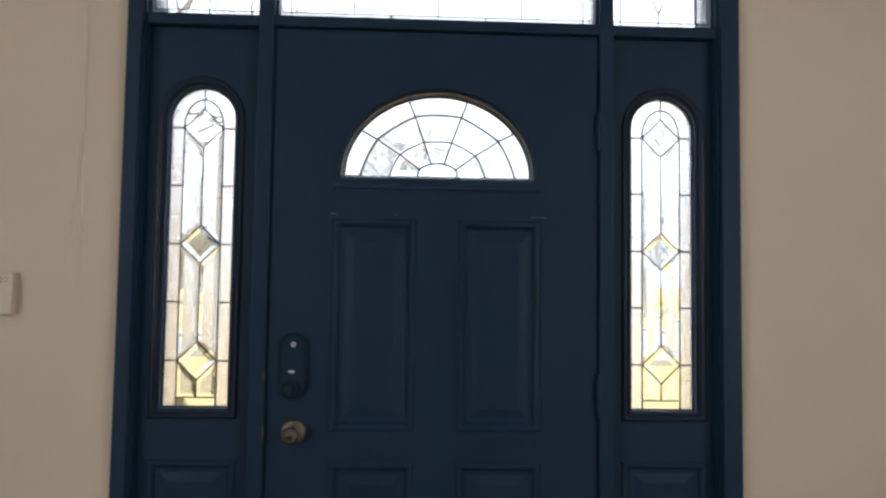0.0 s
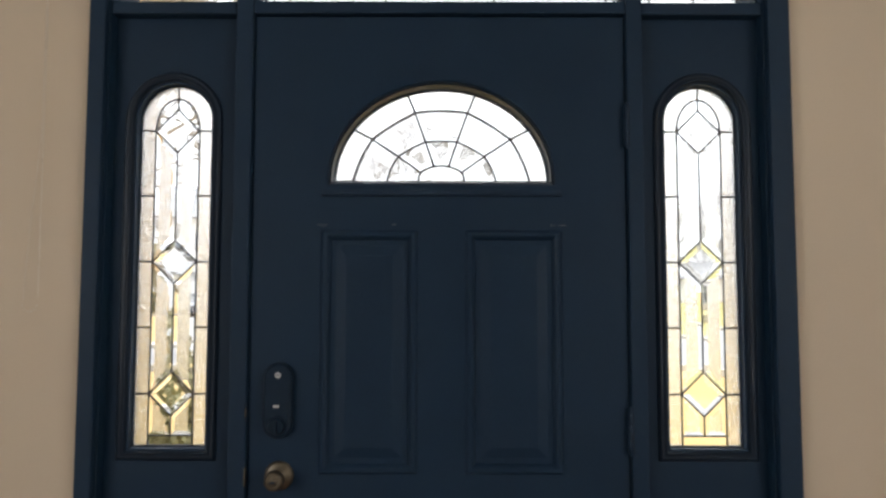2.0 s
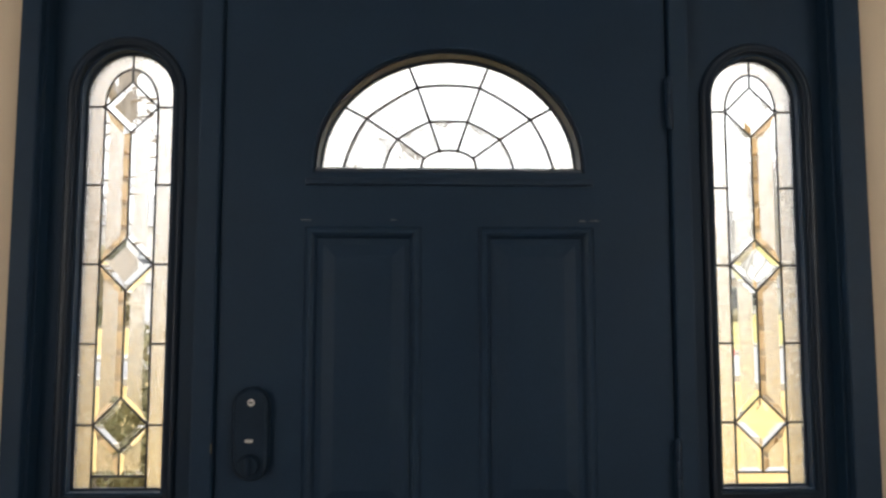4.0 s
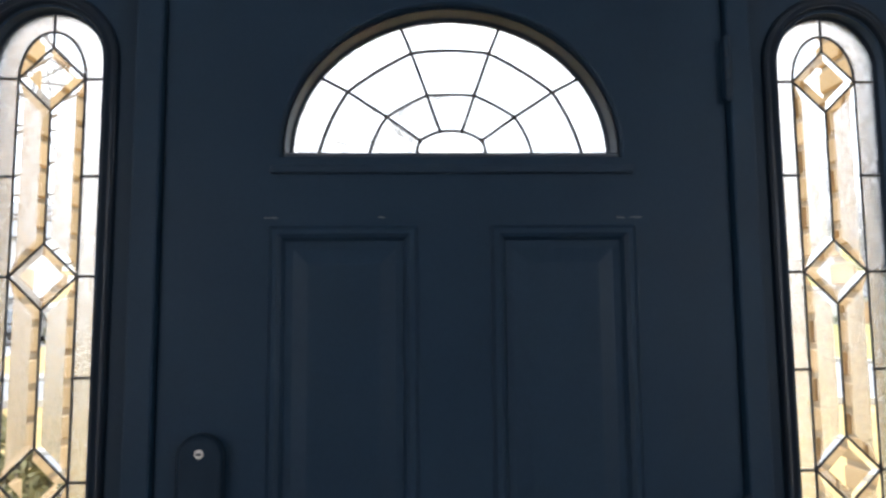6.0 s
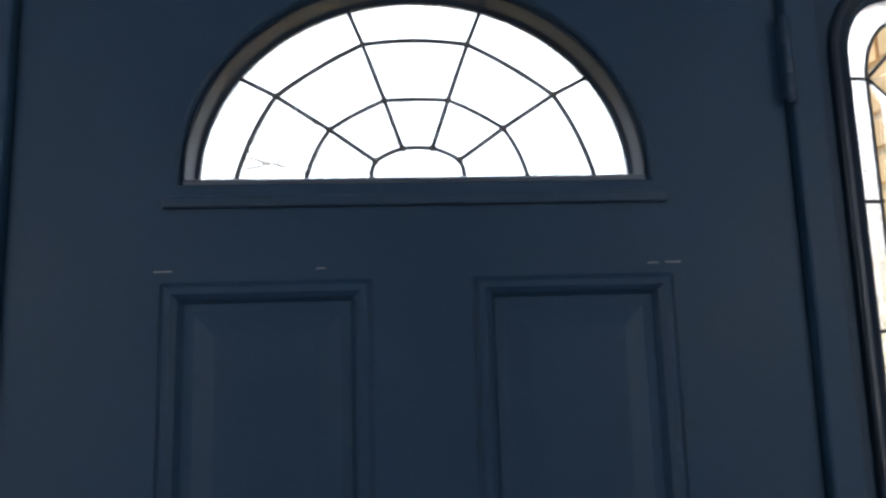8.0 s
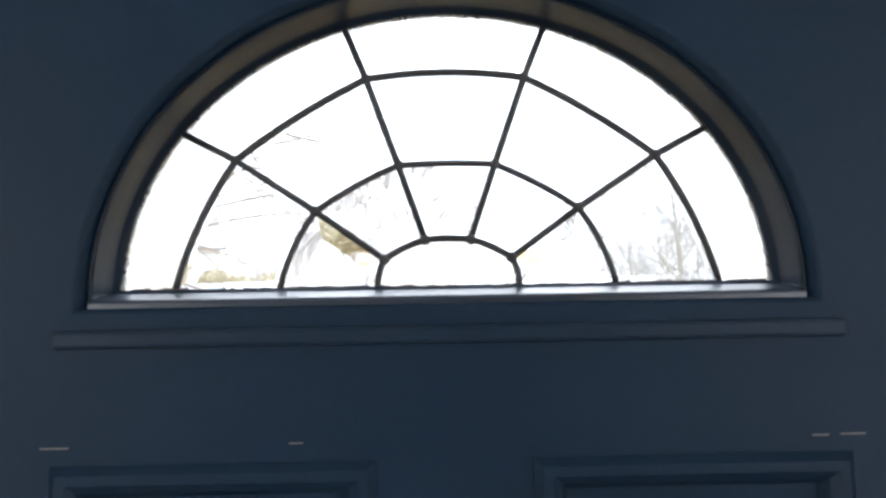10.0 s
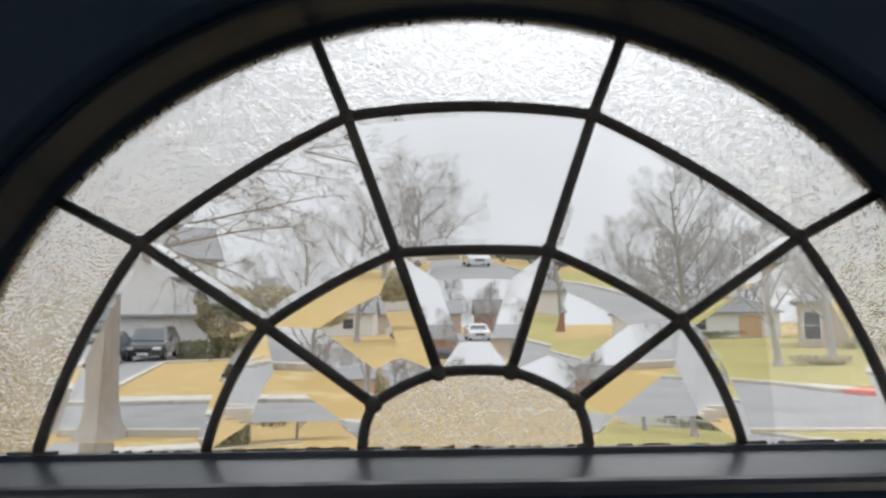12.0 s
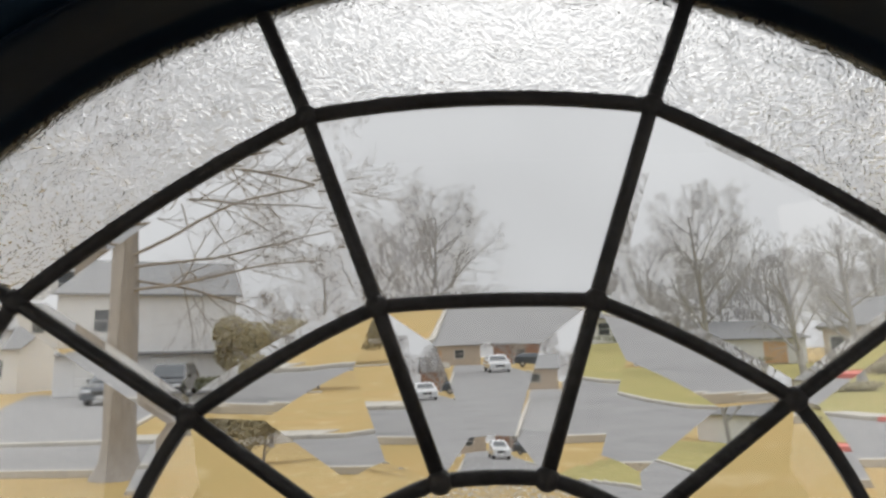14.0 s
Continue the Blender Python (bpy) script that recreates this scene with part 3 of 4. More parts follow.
part("indicator", box_bm(-0.3925, -0.3775, -0.0232, -0.0205, 1.0775, 1.0835, 0.0012, 2), SILVER, lock, "pale oblong indicator")

# the knob
knob = part("rosette", lathe_bm([(0.034, 0.001), (0.034, -0.003), (0.031, -0.007), (0.024, -0.009), (0.014, -0.010), (0.013, -0.026)], 36), BRASS, door, "aged brass rosette", True)
knob.location = (-0.380, 0, 0.917)
kn = part("knob", lathe_bm([(0.012, -0.024), (0.014, -0.030), (0.0195, -0.036), (0.0225, -0.042), (0.0225, -0.052), (0.0195, -0.0585), (0.013, -0.062), (0.0115, -0.0600), (0.0105, -0.0600), (0.0095, -0.062), (0.002, -0.062)], 36), BRASS, knob, "aged brass door knob", True)
part("turn_button", box_bm(-0.006, 0.006, -0.069, -0.062, -0.0018, 0.0018, 0.0008, 1), BLACKP, knob)
part("strike_plate", box_bm(-0.4605, -0.4565, -0.0155, -0.011, 0.895, 0.938, 0.001), BRASS, frame_thing)
part("strike_plate", box_bm(-0.4600, -0.4570, -0.0150, -0.011, 1.055, 1.075, 0.001), BRASS, frame_thing)


# ---- sidelights ----
def sidelight(cx, x0, x1, label):
    s = thing("sidelight", pose(0, 0, 0), label, "sidelight", "sidelights by the door")
    fy, gy = 0.022, 0.045
    zs, r, zb = 1.770, 0.0885, 0.9765
    lower = (cx - 0.120, cx + 0.120, 0.20, 0.8375)
    part("panel_board", plate(x0, x1, 0.012, 2.026, fy, fy + 0.042, [arch(cx, zb, zs, r, 0.003), rect(*lower)]), NAVY, s)
    raised_panel("raised_panel", *lower, s, NAVY, fy)
    part("panel_back", box_bm(lower[0], lower[1], fy + 0.030, fy + 0.041, lower[2], lower[3]), NAVY, s)
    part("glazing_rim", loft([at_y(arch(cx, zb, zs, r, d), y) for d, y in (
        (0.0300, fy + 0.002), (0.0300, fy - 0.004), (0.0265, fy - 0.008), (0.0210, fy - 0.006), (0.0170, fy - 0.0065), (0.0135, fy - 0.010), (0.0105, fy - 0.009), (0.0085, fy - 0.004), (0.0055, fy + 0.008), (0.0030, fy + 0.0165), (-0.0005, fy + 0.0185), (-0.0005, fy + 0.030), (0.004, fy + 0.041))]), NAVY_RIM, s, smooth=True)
    w = 0.0540
    Z = [1.748, 1.4220, 1.1000]
    h = 0.0535
    top, bot, base = zs + r, zb, 1.000
    circ = [(cx + w * math.cos(radians(a)), Z[0] + 0.080 * math.sin(radians(a))) for a in range(0, 181, 6)]
    glass = part("leaded_glass", sweep(circ, 0.0052, 0.006, gy), LEAD, s, "leaded glass with three bevelled diamonds", True)

    def came(*p):
        part("came", sweep(list(p), 0.0050, 0.0060, gy), LEAD, glass, smooth=True)
    for sx in (-1, 1):
        came((cx + sx * w, Z[0]), (cx + sx * w, base), (cx + sx * w, bot))
        for z in (Z[0], (Z[0] + Z[1]) / 2, Z[1], (Z[1] + Z[2]) / 2, Z[2]):
            came((cx + sx * w, z), (cx + sx * (r - 0.001), z))
            joint(cx + sx * w, z, gy, glass, 0.0036)
    came((cx - w, base), (cx + w, base))
    for z in Z:
        came((cx, z + h), (cx + w, z))
        came((cx + w, z), (cx, z - h))
        came((cx, z - h), (cx - w, z))
        came((cx - w, z), (cx, z + h))
    came((cx, top), (cx, Z[0] + h))
    came((cx, Z[0] - h), (cx, Z[1] + h))
    came((cx, Z[1] - h), (cx, Z[2] + h))
    came((cx, Z[2] - h), (cx, base))
    for z in Z:
        pane([(cx, z - h), (cx + w, z), (cx, z + h), (cx - w, z)], gy, glass, 0.013, 0.0030, name="bevelled_diamond")
    for sx in (-1, 1):
        for a, b in ((Z[0], Z[1]), (Z[1], Z[2])):
            pane([(cx, a - h), (cx + sx * w, a), (cx + sx * w, b), (cx, b + h)], gy, glass, 0.012, 0.0028, centre=CHIP, name="long_bevelled_pane")
        pane([(cx, Z[2] - h), (cx + sx * w, Z[2]), (cx + sx * w, base), (cx, base)], gy, glass, 0.011, 0.0026, centre=CHIP, name="bevelled_pane")
        zz = [Z[0], (Z[0] + Z[1]) / 2, Z[1], (Z[1] + Z[2]) / 2, Z[2], bot]
        for a, b in zip(zz, zz[1:]):
            pane([(cx + sx * w, a), (cx + sx * r, a), (cx + sx * r, b), (cx + sx * w, b)], gy, glass, centre=CHIP, edge=CHIP, name="glue_chip_pane")
        arc = [(cx + sx * r * math.cos(radians(a)), zs + r * math.sin(radians(a))) for a in range(0, 91, 9)]
        inn = [(cx + sx * w * math.cos(radians(a)), Z[0] + 0.080 * math.sin(radians(a))) for a in range(90, -1, -9)]
        pane([(cx + sx * r, Z[0])] + arc + inn, gy, glass, centre=CHIP, edge=CHIP, name="glue_chip_pane")
        pane(inn + [(cx, Z[0] + h)], gy, glass, name="clear_pane")
    pane([(cx - w, bot), (cx + w, bot), (cx + w, base), (cx - w, base)], gy, glass, name="clear_pane")
    return s


sidelight(LX, -0.8055, -0.5005, "dark navy sidelight panel and arched leaded glass beside the lock")
sidelight(RX, 0.4895, 0.7825, "dark navy sidelight panel and arched leaded glass beside the hinges")


# ---- transom lights ----
def transom(x0, x1, tall, label):
    s = thing("transom_light", pose(0, 0, 0), label, "transom window", "transom lights over the door")
    z0, z1, gy = 2.0585, 2.4595, 0.045
    part("glazing_bead", plate(x0, x1, z0, z1, 0.012, 0.05, [rect(x0, x1, z0, z1, 0.006)]), NAVY_TRIM, s)
    x0, x1, z0, z1 = x0 + 0.006, x1 - 0.006, z0 + 0.006, z1 - 0.006
    mid, b = (x0 + x1) / 2, 0.022
    g = part("leaded_glass", sweep([(x0, z0 + b), (x1, z0 + b)], 0.0045, 0.006, gy), LEAD, s, "clear leaded glass with a narrow border")

    def came(*p):
        part("came", sweep(list(p), 0.0042, 0.006, gy), LEAD, g)
    came((x0, z1 - b), (x1, z1 - b))
    came((x0 + b * 1.3, z0), (x0 + b * 1.3, z1))
    came((x1 - b * 1.3, z0), (x1 - b * 1.3, z1))
    xs = [x0 + b * 1.3, x1 - b * 1.3]
    inner = [mid - 0.24, mid, mid + 0.24] if tall else [mid]
    if tall:
        for x in inner:
            came((x, z0 + b), (x, z1 - b))
        for x in (mid - 0.136, mid + 0.136):
            came((x, z0), (x, z0 + b))
    else:
        came((mid, z0), (mid, z0 + 0.048))
        zc = (z0 + z1) / 2
        came((mid, z0 + 0.048), (mid + 0.06, zc))
        came((mid + 0.06, zc), (mid, z1 - 0.048))
        came((mid, z1 - 0.048), (mid - 0.06, zc))
        came((mid - 0.06, zc), (mid, z0 + 0.048))
        came((mid, z1 - 0.048), (mid, z1))
    pane([(x0, z0), (x1, z0), (x1, z0 + b), (x0, z0 + b)], gy, g, 0.009, 0.002, name="border_pane")
    pane([(x0, z1 - b), (x1, z1 - b), (x1, z1), (x0, z1)], gy, g, 0.009, 0.002, name="border_pane")
    for p, q in ((x0, xs[0]), (xs[1], x1)):
        pane([(p, z0 + b), (q, z0 + b), (q, z1 - b), (p, z1 - b)], gy, g, centre=CHIP, edge=CHIP, name="border_pane")
    cuts = [xs[0], *(inner if tall else []), xs[1]]
    for p, q in zip(cuts, cuts[1:]):
        pane([(p, z0 + b), (q, z0 + b), (q, z1 - b), (p, z1 - b)], gy, g, name="clear_pane")


transom(-0.8055, -0.5005, False, "narrow leaded transom light in dark navy frame over a sidelight")
transom(-0.457, 0.449, True, "wide leaded transom light in dark navy frame over the door")
transom(0.4895, 0.7825, False, "narrow leaded transom light in dark navy frame over a sidelight")

# ---- on the wall: bead chain and wall control ----
chain = thing("bead_chain", pose(-0.976, -0.012, 1.30), "thin pale bead pull chain hanging in a loop on beige wall", "pull chain")
path = []
z = 1.25
while z > 0.03:
    path.append((0.0190 - 0.004 * min(1, z / 1.2), 0.0, z))
    z -= 0.0088
for k in range(1, 7):
    a = math.pi * k / 7
    path.append((0.0195 * math.cos(a), 0.0, 0.027 - 0.027 * math.sin(a)))
z = 0.03
while z < 1.25:
    path.append((-0.0195 + 0.030 * min(1, z / 0.42) ** 1.3, 0.004, z))
    z += 0.0088
vs, fs = [], []
for x, y, z in path:
    o = len(vs)
    r = 0.0021
    vs += [(x + r, y, z), (x, y + r, z), (x - r, y, z), (x, y - r, z), (x, y, z + r), (x, y, z - r)]
    fs += [(o, o + 1, o + 4), (o + 1, o + 2, o + 4), (o + 2, o + 3, o + 4), (o + 3, o, o + 4), (o + 1, o, o + 5), (o + 2, o + 1, o + 5), (o + 3, o + 2, o + 5), (o, o + 3, o + 5)]
link("beads", vs, fs, BEAD, chain, smooth=True)["kind"] = "stuff"
part("cord", sweep([(p[0], p[2]) for p in path[:138]], 0.0006, 0.0006, 0.0, n=4), BEAD, chain)

ctrl = thing("wall_control", pose(-1.180, 0, 1.279), "ivory plastic wall control with a slotted top", "wall control")
part("backplate", box_bm(-0.060, 0.060, -0.006, 0.001, -0.057, 0.057, 0.002, 2), IVORY, ctrl)
part("cover", box_bm(-0.058, 0.058, -0.026, -0.005, -0.055, 0.055, 0.004, 3), IVORY, ctrl)
part("lower_flap", box_bm(-0.058, 0.0585, -0.0275, -0.024, -0.054, 0.018, 0.0015, 2), IVORY, ctrl)
for k in range(2):
    part("button", box_bm(0.026, 0.030, -0.0285, -0.0255, 0.030 + 0.010 * k, 0.034 + 0.010 * k, 0.0008), IVORY_DARK, ctrl)
    part("mark", box_bm(0.036, 0.045, -0.0268, -0.0255, 0.0315 + 0.010 * k, 0.0325 + 0.010 * k), IVORY_DARK, ctrl)
part("display", box_bm(-0.030, 0.016, -0.0270, -0.0255, 0.026, 0.046, 0.001), IVORY_DARK, ctrl)



# ---- outdoors: ground, street and pavings ----
def zg(y):
    """Height of the ground: it rises very gently away from the house."""
    return -0.25 + 0.009 * min(max(y, 0.0), 95.0)


def sheet(name, outline, mat, lift, parent=None):
    """A flat paving on the slope, with a real edge, from a convex or simple outline of (x, y)."""
    bm = bmesh.new()
    top = [bm.verts.new((x, y, zg(y) + lift)) for x, y in outline]
    low = [bm.verts.new((x, y, zg(y) - 0.1)) for x, y in outline]
    bm.faces.new(top)
    n = len(top)
    for k in range(n):
        bm.faces.new((top[k], top[(k + 1) % n], low[(k + 1) % n], low[k]))
    return part(name, bm, mat, parent)


def kerb(pts, label="pale concrete kerb along the street"):
    """A raised kerb stone row along a polyline."""
    P = [Vector((x, y, zg(y))) for x, y in pts]
    bm = bmesh.new()
    rows = []
    for i, p in enumerate(P):
        t = (P[min(i + 1, len(P) - 1)] - P[max(i - 1, 0)]).normalized()
        s = Vector((-t.y, t.x, 0)).normalized() * 0.09
        rows.append([bm.verts.new(p + s + Vector((0, 0, -0.05))), bm.verts.new(p + s + Vector((0, 0, 0.12))), bm.verts.new(p - s * 0.7 + Vector((0, 0, 0.12))), bm.verts.new(p - s + Vector((0, 0, 0.10))), bm.verts.new(p - s + Vector((0, 0, -0.05)))])
    for a, b in zip(rows, rows[1:]):
        for k in range(4):
            bm.faces.new((a[k], a[k + 1], b[k + 1], b[k]))
    tagged(part("kerb", bm, CONCRETE, None), label, "kerb", kind="structure")


vs, fs = [], []
ys = [-80, -8, 0, 2, 6, 10, 14, 20, 30, 45, 70, 95, 200, 600, 2500]
for y in ys:
    vs += [(-1500, y, zg(y)), (1500, y, zg(y))]
for k in range(len(ys) - 1):
    fs.append((2 * k, 2 * k + 1, 2 * k + 3, 2 * k + 2))
tagged(link("ground", vs, fs, LAWN), "straw-coloured winter lawn rising very gently from the house", "lawn", kind="structure")
tagged(sheet("road", [(-60, 13.2), (-9, 12.2), (0, 11.4), (6, 10.9), (60, 7.0), (60, 12.6), (17, 15.0), (12, 15.4), (10.6, 15.8), (9.9, 16.7), (9.5, 18.3), (8.8, 19.5), (7.9, 20.2), (7.1, 21.2), (6.7, 24), (6.4, 94), (0.2, 94), (-0.4, 22), (-1.0, 18), (-2.6, 16.15), (-9, 16.1), (-60, 17.2)], ASPHALT, 0.018), "worn grey asphalt street with a side street opening", "road", kind="structure")
kerb([(-60, 17.3), (-9, 16.2), (-2.6, 16.25), (-1.1, 18.1), (-0.5, 22), (0.1, 60)])
kerb([(6.5, 60), (6.8, 24), (7.2, 21.3), (8.0, 20.3), (8.9, 19.6), (9.6, 18.4), (10.0, 16.8), (10.7, 15.9), (12.1, 15.5), (17, 15.1), (60, 12.7)])
kerb([(60, 6.9), (6, 10.8), (0, 11.3), (-9, 12.1), (-60, 13.1)])
tagged(sheet("pavement", [(-60, 18.0), (-9, 16.95), (-3.4, 16.95), (-3.0, 18.0), (-9, 18.0), (-60, 19.1)], CONCRETE, 0.03), "pale concrete pavement beside the street", "pavement", kind="structure")
tagged(sheet("pavement", [(9.75, 18.5), (10.15, 16.9), (10.8, 16.1), (12.2, 15.7), (17, 15.3), (60, 12.9), (60, 14.2), (17, 16.6), (12.4, 17.0), (11.3, 17.5), (10.7, 19.0)], CONCRETE, 0.03), "pale concrete pavement curving round the street corner", "pavement", kind="structure")
tagged(sheet("lawn", [(7.2, 24), (8.4, 20.6), (11.3, 17.9), (17, 16.9), (60, 14.6), (70, 62), (7.0, 62)], GREENLAWN, 0.02), "yellow-green winter lawn across the street", "lawn", kind="structure")
tagged(sheet("kerb_ramp", [(10.0, 16.35), (10.35, 15.8), (11.1, 16.05), (10.8, 16.7)], REDPAD, 0.13), "red tactile pad on the kerb ramp", "kerb ramp", kind="structure")
tagged(sheet("driveway", [(-11.4, 16.3), (-8.3, 16.3), (-9.1, 18.2), (-13.3, 33.2), (-12.6, 41.9), (-26, 41.9), (-20.5, 31), (-13.0, 18.2)], ASPHALT, 0.034), "grey asphalt driveway leading to a garage", "driveway", kind="structure")
tagged(sheet("driveway_edge", [(-9.05, 18.2), (-8.85, 18.2), (-13.0, 33.0), (-7.0, 36.2), (-7.0, 36.6), (-13.3, 33.4)], CONCRETE, 0.08), "pale concrete edging along the driveway", "edging", kind="structure")
tagged(part("porch_step", box_bm(-1.05, 1.05, 0.2, 1.5, -0.6, -0.11, 0.012, 2), CONCRETE, None), "pale concrete porch step outside the door", "step", kind="structure")
tagged(part("house_front", plate(-6, 6, -0.6, 5.6, 0.162, 0.30, [[(-1.05, -0.12), (1.05, -0.12), (1.05, 2.9), (-1.05, 2.9)]]), TAN, None), "tan rendered front of the house round the porch", "house front", kind="structure")


# ---- trees and shrubs ----
def branches(seed, base, direction, length, radius, kids=(9, 6, 6, 4), start=0.28, shrink=0.58, angle=(28, 52), lift=0.06, wander=0.13, thin=0.008, straight=0.03):
    """Limbs that fork again and again, as tapered tubes: the thick ones and the twigs, each as vertices and faces."""
    rr = random.Random(seed)
    thick, twigs = ([], []), ([], [])

    def tube(pts, rad, n, store):
        V, F = store
        o = len(V)
        for i, p in enumerate(pts):
            t = (pts[min(i + 1, len(pts) - 1)] - pts[max(i - 1, 0)]).normalized()
            a = t.orthogonal().normalized()
            b = t.cross(a)
            for k in range(n):
                u = 2 * math.pi * k / n
                V.append(p + (a * math.cos(u) + b * math.sin(u)) * rad[i])
        for i in range(len(pts) - 1):
            for k in range(n):
                F.append((o + i * n + k, o + i * n + (k + 1) % n, o + (i + 1) * n + (k + 1) % n, o + (i + 1) * n + k))

    def grow(p, d, ln, r, lev):
        n = (26, 5, 4, 3, 3)[min(lev, 4)]
        pts, rad = [p], [r]
        w = straight * 0.55 if lev == 0 else wander
        for i in range(n):
            d = (d + Vector((rr.gauss(0, w), rr.gauss(0, w), rr.gauss(0, w * 0.7) + (lift if lev else 0)))).normalized()
            pts.append(pts[-1] + d * (ln / n))
            rad.append(max(r * (1 - (0.8 if lev else 0.75) * ((i + 1) / n) ** (1.6 if lev == 0 else 1)), thin))
        tube(pts, rad, (10, 6, 4, 3, 3)[min(lev, 4)], thick if lev < 2 else twigs)
        if lev >= len(kids):
            return
        c = kids[lev]
        for j in range(c):
            lo = start if lev == 0 else 0.22
            f = min(lo + (1 - lo) * (j + rr.uniform(0.1, 0.9)) / c, 0.999)
            k = min(int(f * n), n - 1)
            q = pts[k].lerp(pts[k + 1], f * n - k)
            t = (pts[k + 1] - pts[k]).normalized()
            ax = t.orthogonal().normalized()
            ax.rotate(Matrix.Rotation(rr.uniform(0, 2 * math.pi), 3, t))
            a = radians(rr.uniform(*angle)) * (1.25 - 0.4 * f if lev == 0 else 1)
            grow(q, t * math.cos(a) + ax * math.sin(a), ln * shrink * rr.uniform(0.75, 1.15) * (1.2 - 0.75 * f), max(rad[k] * 0.55, thin), lev + 1)

    grow(Vector(base), Vector(direction).normalized(), length, radius, 0)
    return thick, twigs


def bare_tree(seed, x, y, height, radius, label, start=0.28, mats=None, extra=(), kids=(9, 6, 6, 4), group="bare trees along the street", angle=(32, 58), thin=0.008):
    t = thing("tree", pose(x, y, zg(y)), label, "tree", group)
    th, tn = branches(seed, (0, 0, -0.1), (0, 0, 1), height * 0.84, radius, kids, start, 0.62, angle, thin=thin)
    for sd, z, d, ln, r in extra:
        a, b = branches(sd, (0, 0, z), d, ln, r, (11, 8, 6), 0.18, 0.46, (25, 62), -0.03, 0.2, 0.0028, 0.12)
        for dst, src in ((th, a), (tn, b)):
            o = len(dst[0])
            dst[0].extend(src[0])
            dst[1].extend(tuple(i + o for i in f) for f in src[1])
    for v in th[0]:
        # root flare
        if v.z < 0.6:
            s = 1 + 0.95 * (1 - max(v.z, 0) / 0.6) ** 3
            v.x *= s
            v.y *= s
    m = mats or (BARK, TWIG)
    link("trunk", th[0], th[1], m[0], t, smooth=True)
    link("crown", tn[0], tn[1], m[1], t, "bare winter twigs")
    return t


def leafy(name, seed, x, y, rx, ry, h, n, size, mat, label, category, z0=0.0, trunk=False, box=0.0, group=""):
    """A shrub: stems and a crown of many small leaf clumps with an uneven outline."""
    rr = random.Random(seed)
    t = thing(name, pose(x, y, zg(y)), label, category, group)
    V, F = [], []
    lumps = [(rr.uniform(-0.6, 0.6), rr.uniform(-0.6, 0.6), rr.uniform(0.3, 0.85), rr.uniform(0.35, 0.6)) for _ in range(9)]
    for k in range(n):
        if box and rr.random() < 0.8:
            p = Vector((rr.uniform(-1, 1), rr.uniform(-1, 1), rr.uniform(0, 1)))
            ax = rr.randrange(3)
            p[ax] = rr.choice((-1, 1)) if ax < 2 else 1
            p = Vector((p.x * rx, p.y * ry, z0 + p.z * h)) + Vector((rr.gauss(0, size), rr.gauss(0, size), rr.gauss(0, size)))
        else:
            c = rr.choice(lumps)
            d = Vector((rr.gauss(0, 1), rr.gauss(0, 1), rr.gauss(0, 1))).normalized() * c[3] * rr.uniform(0.75, 1.05)
            p = Vector(((c[0] + d.x) * rx, (c[1] + d.y) * ry, z0 + max(0.02, c[2] + d.z * 0.55) * h / 1.25))
        u = Vector((rr.gauss(0, 1), rr.gauss(0, 1), rr.gauss(0, 1))).normalized()
        w = u.orthogonal().normalized()
        s = size * rr.uniform(0.6, 1.4)
        o = len(V)
        V += [p - u * s, p + w * s * 0.45, p + u * s, p - w * s * 0.45]
        F.append((o, o + 1, o + 2, o + 3))
    link("foliage", V, F, mat, t)
    a, b = branches(seed + 9, (0, 0, -0.1), (0.05, 0, 1), h * 0.45, 0.02 * h, (6, 5))
    link("stems", a[0] + b[0], a[1] + [tuple(i + len(a[0]) for i in f) for f in b[1]], BARK, t)
    return t


bare_tree(11, -5.75, 11.7, 11.0, 0.285, "large bare grey-barked tree on the front lawn", 0.42, kids=(9, 6, 5, 4), thin=0.0035, extra=[
    (21, 3.2, (0.95, -0.1, 0.06), 3.6, 0.030), (22, 3.8, (0.85, 0.25, 0.30), 5.0, 0.032), (23, 3.4, (0.7, 0.6, -0.15), 3.0, 0.028), (27, 5.4, (0.9, 0.0, 0.02), 5.2, 0.034), (28, 5.0, (0.9, 0.3, -0.12), 4.2, 0.028),
    (24, 4.4, (0.8, -0.3, 0.4), 5.4, 0.034), (25, 4.0, (-0.8, 0.2, 0.4), 4.5, 0.07), (26, 3.6, (0.9, 0.4, 0.16), 4.4, 0.030)])
# these trees take the haze-paled colours
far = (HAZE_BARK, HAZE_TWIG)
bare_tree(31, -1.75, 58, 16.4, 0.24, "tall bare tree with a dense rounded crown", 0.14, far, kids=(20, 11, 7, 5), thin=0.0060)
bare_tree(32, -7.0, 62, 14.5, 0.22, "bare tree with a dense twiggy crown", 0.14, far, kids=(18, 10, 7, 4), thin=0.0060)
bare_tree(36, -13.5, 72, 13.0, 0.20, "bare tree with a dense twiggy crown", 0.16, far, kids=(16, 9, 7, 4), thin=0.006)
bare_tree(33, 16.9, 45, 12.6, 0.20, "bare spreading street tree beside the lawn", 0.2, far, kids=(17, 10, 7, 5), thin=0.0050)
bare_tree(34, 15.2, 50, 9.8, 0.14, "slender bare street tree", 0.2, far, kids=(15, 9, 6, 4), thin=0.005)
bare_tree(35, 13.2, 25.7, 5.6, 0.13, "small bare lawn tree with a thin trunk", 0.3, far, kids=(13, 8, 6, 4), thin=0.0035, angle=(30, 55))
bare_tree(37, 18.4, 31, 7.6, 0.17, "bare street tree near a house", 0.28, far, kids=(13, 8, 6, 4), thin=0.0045)
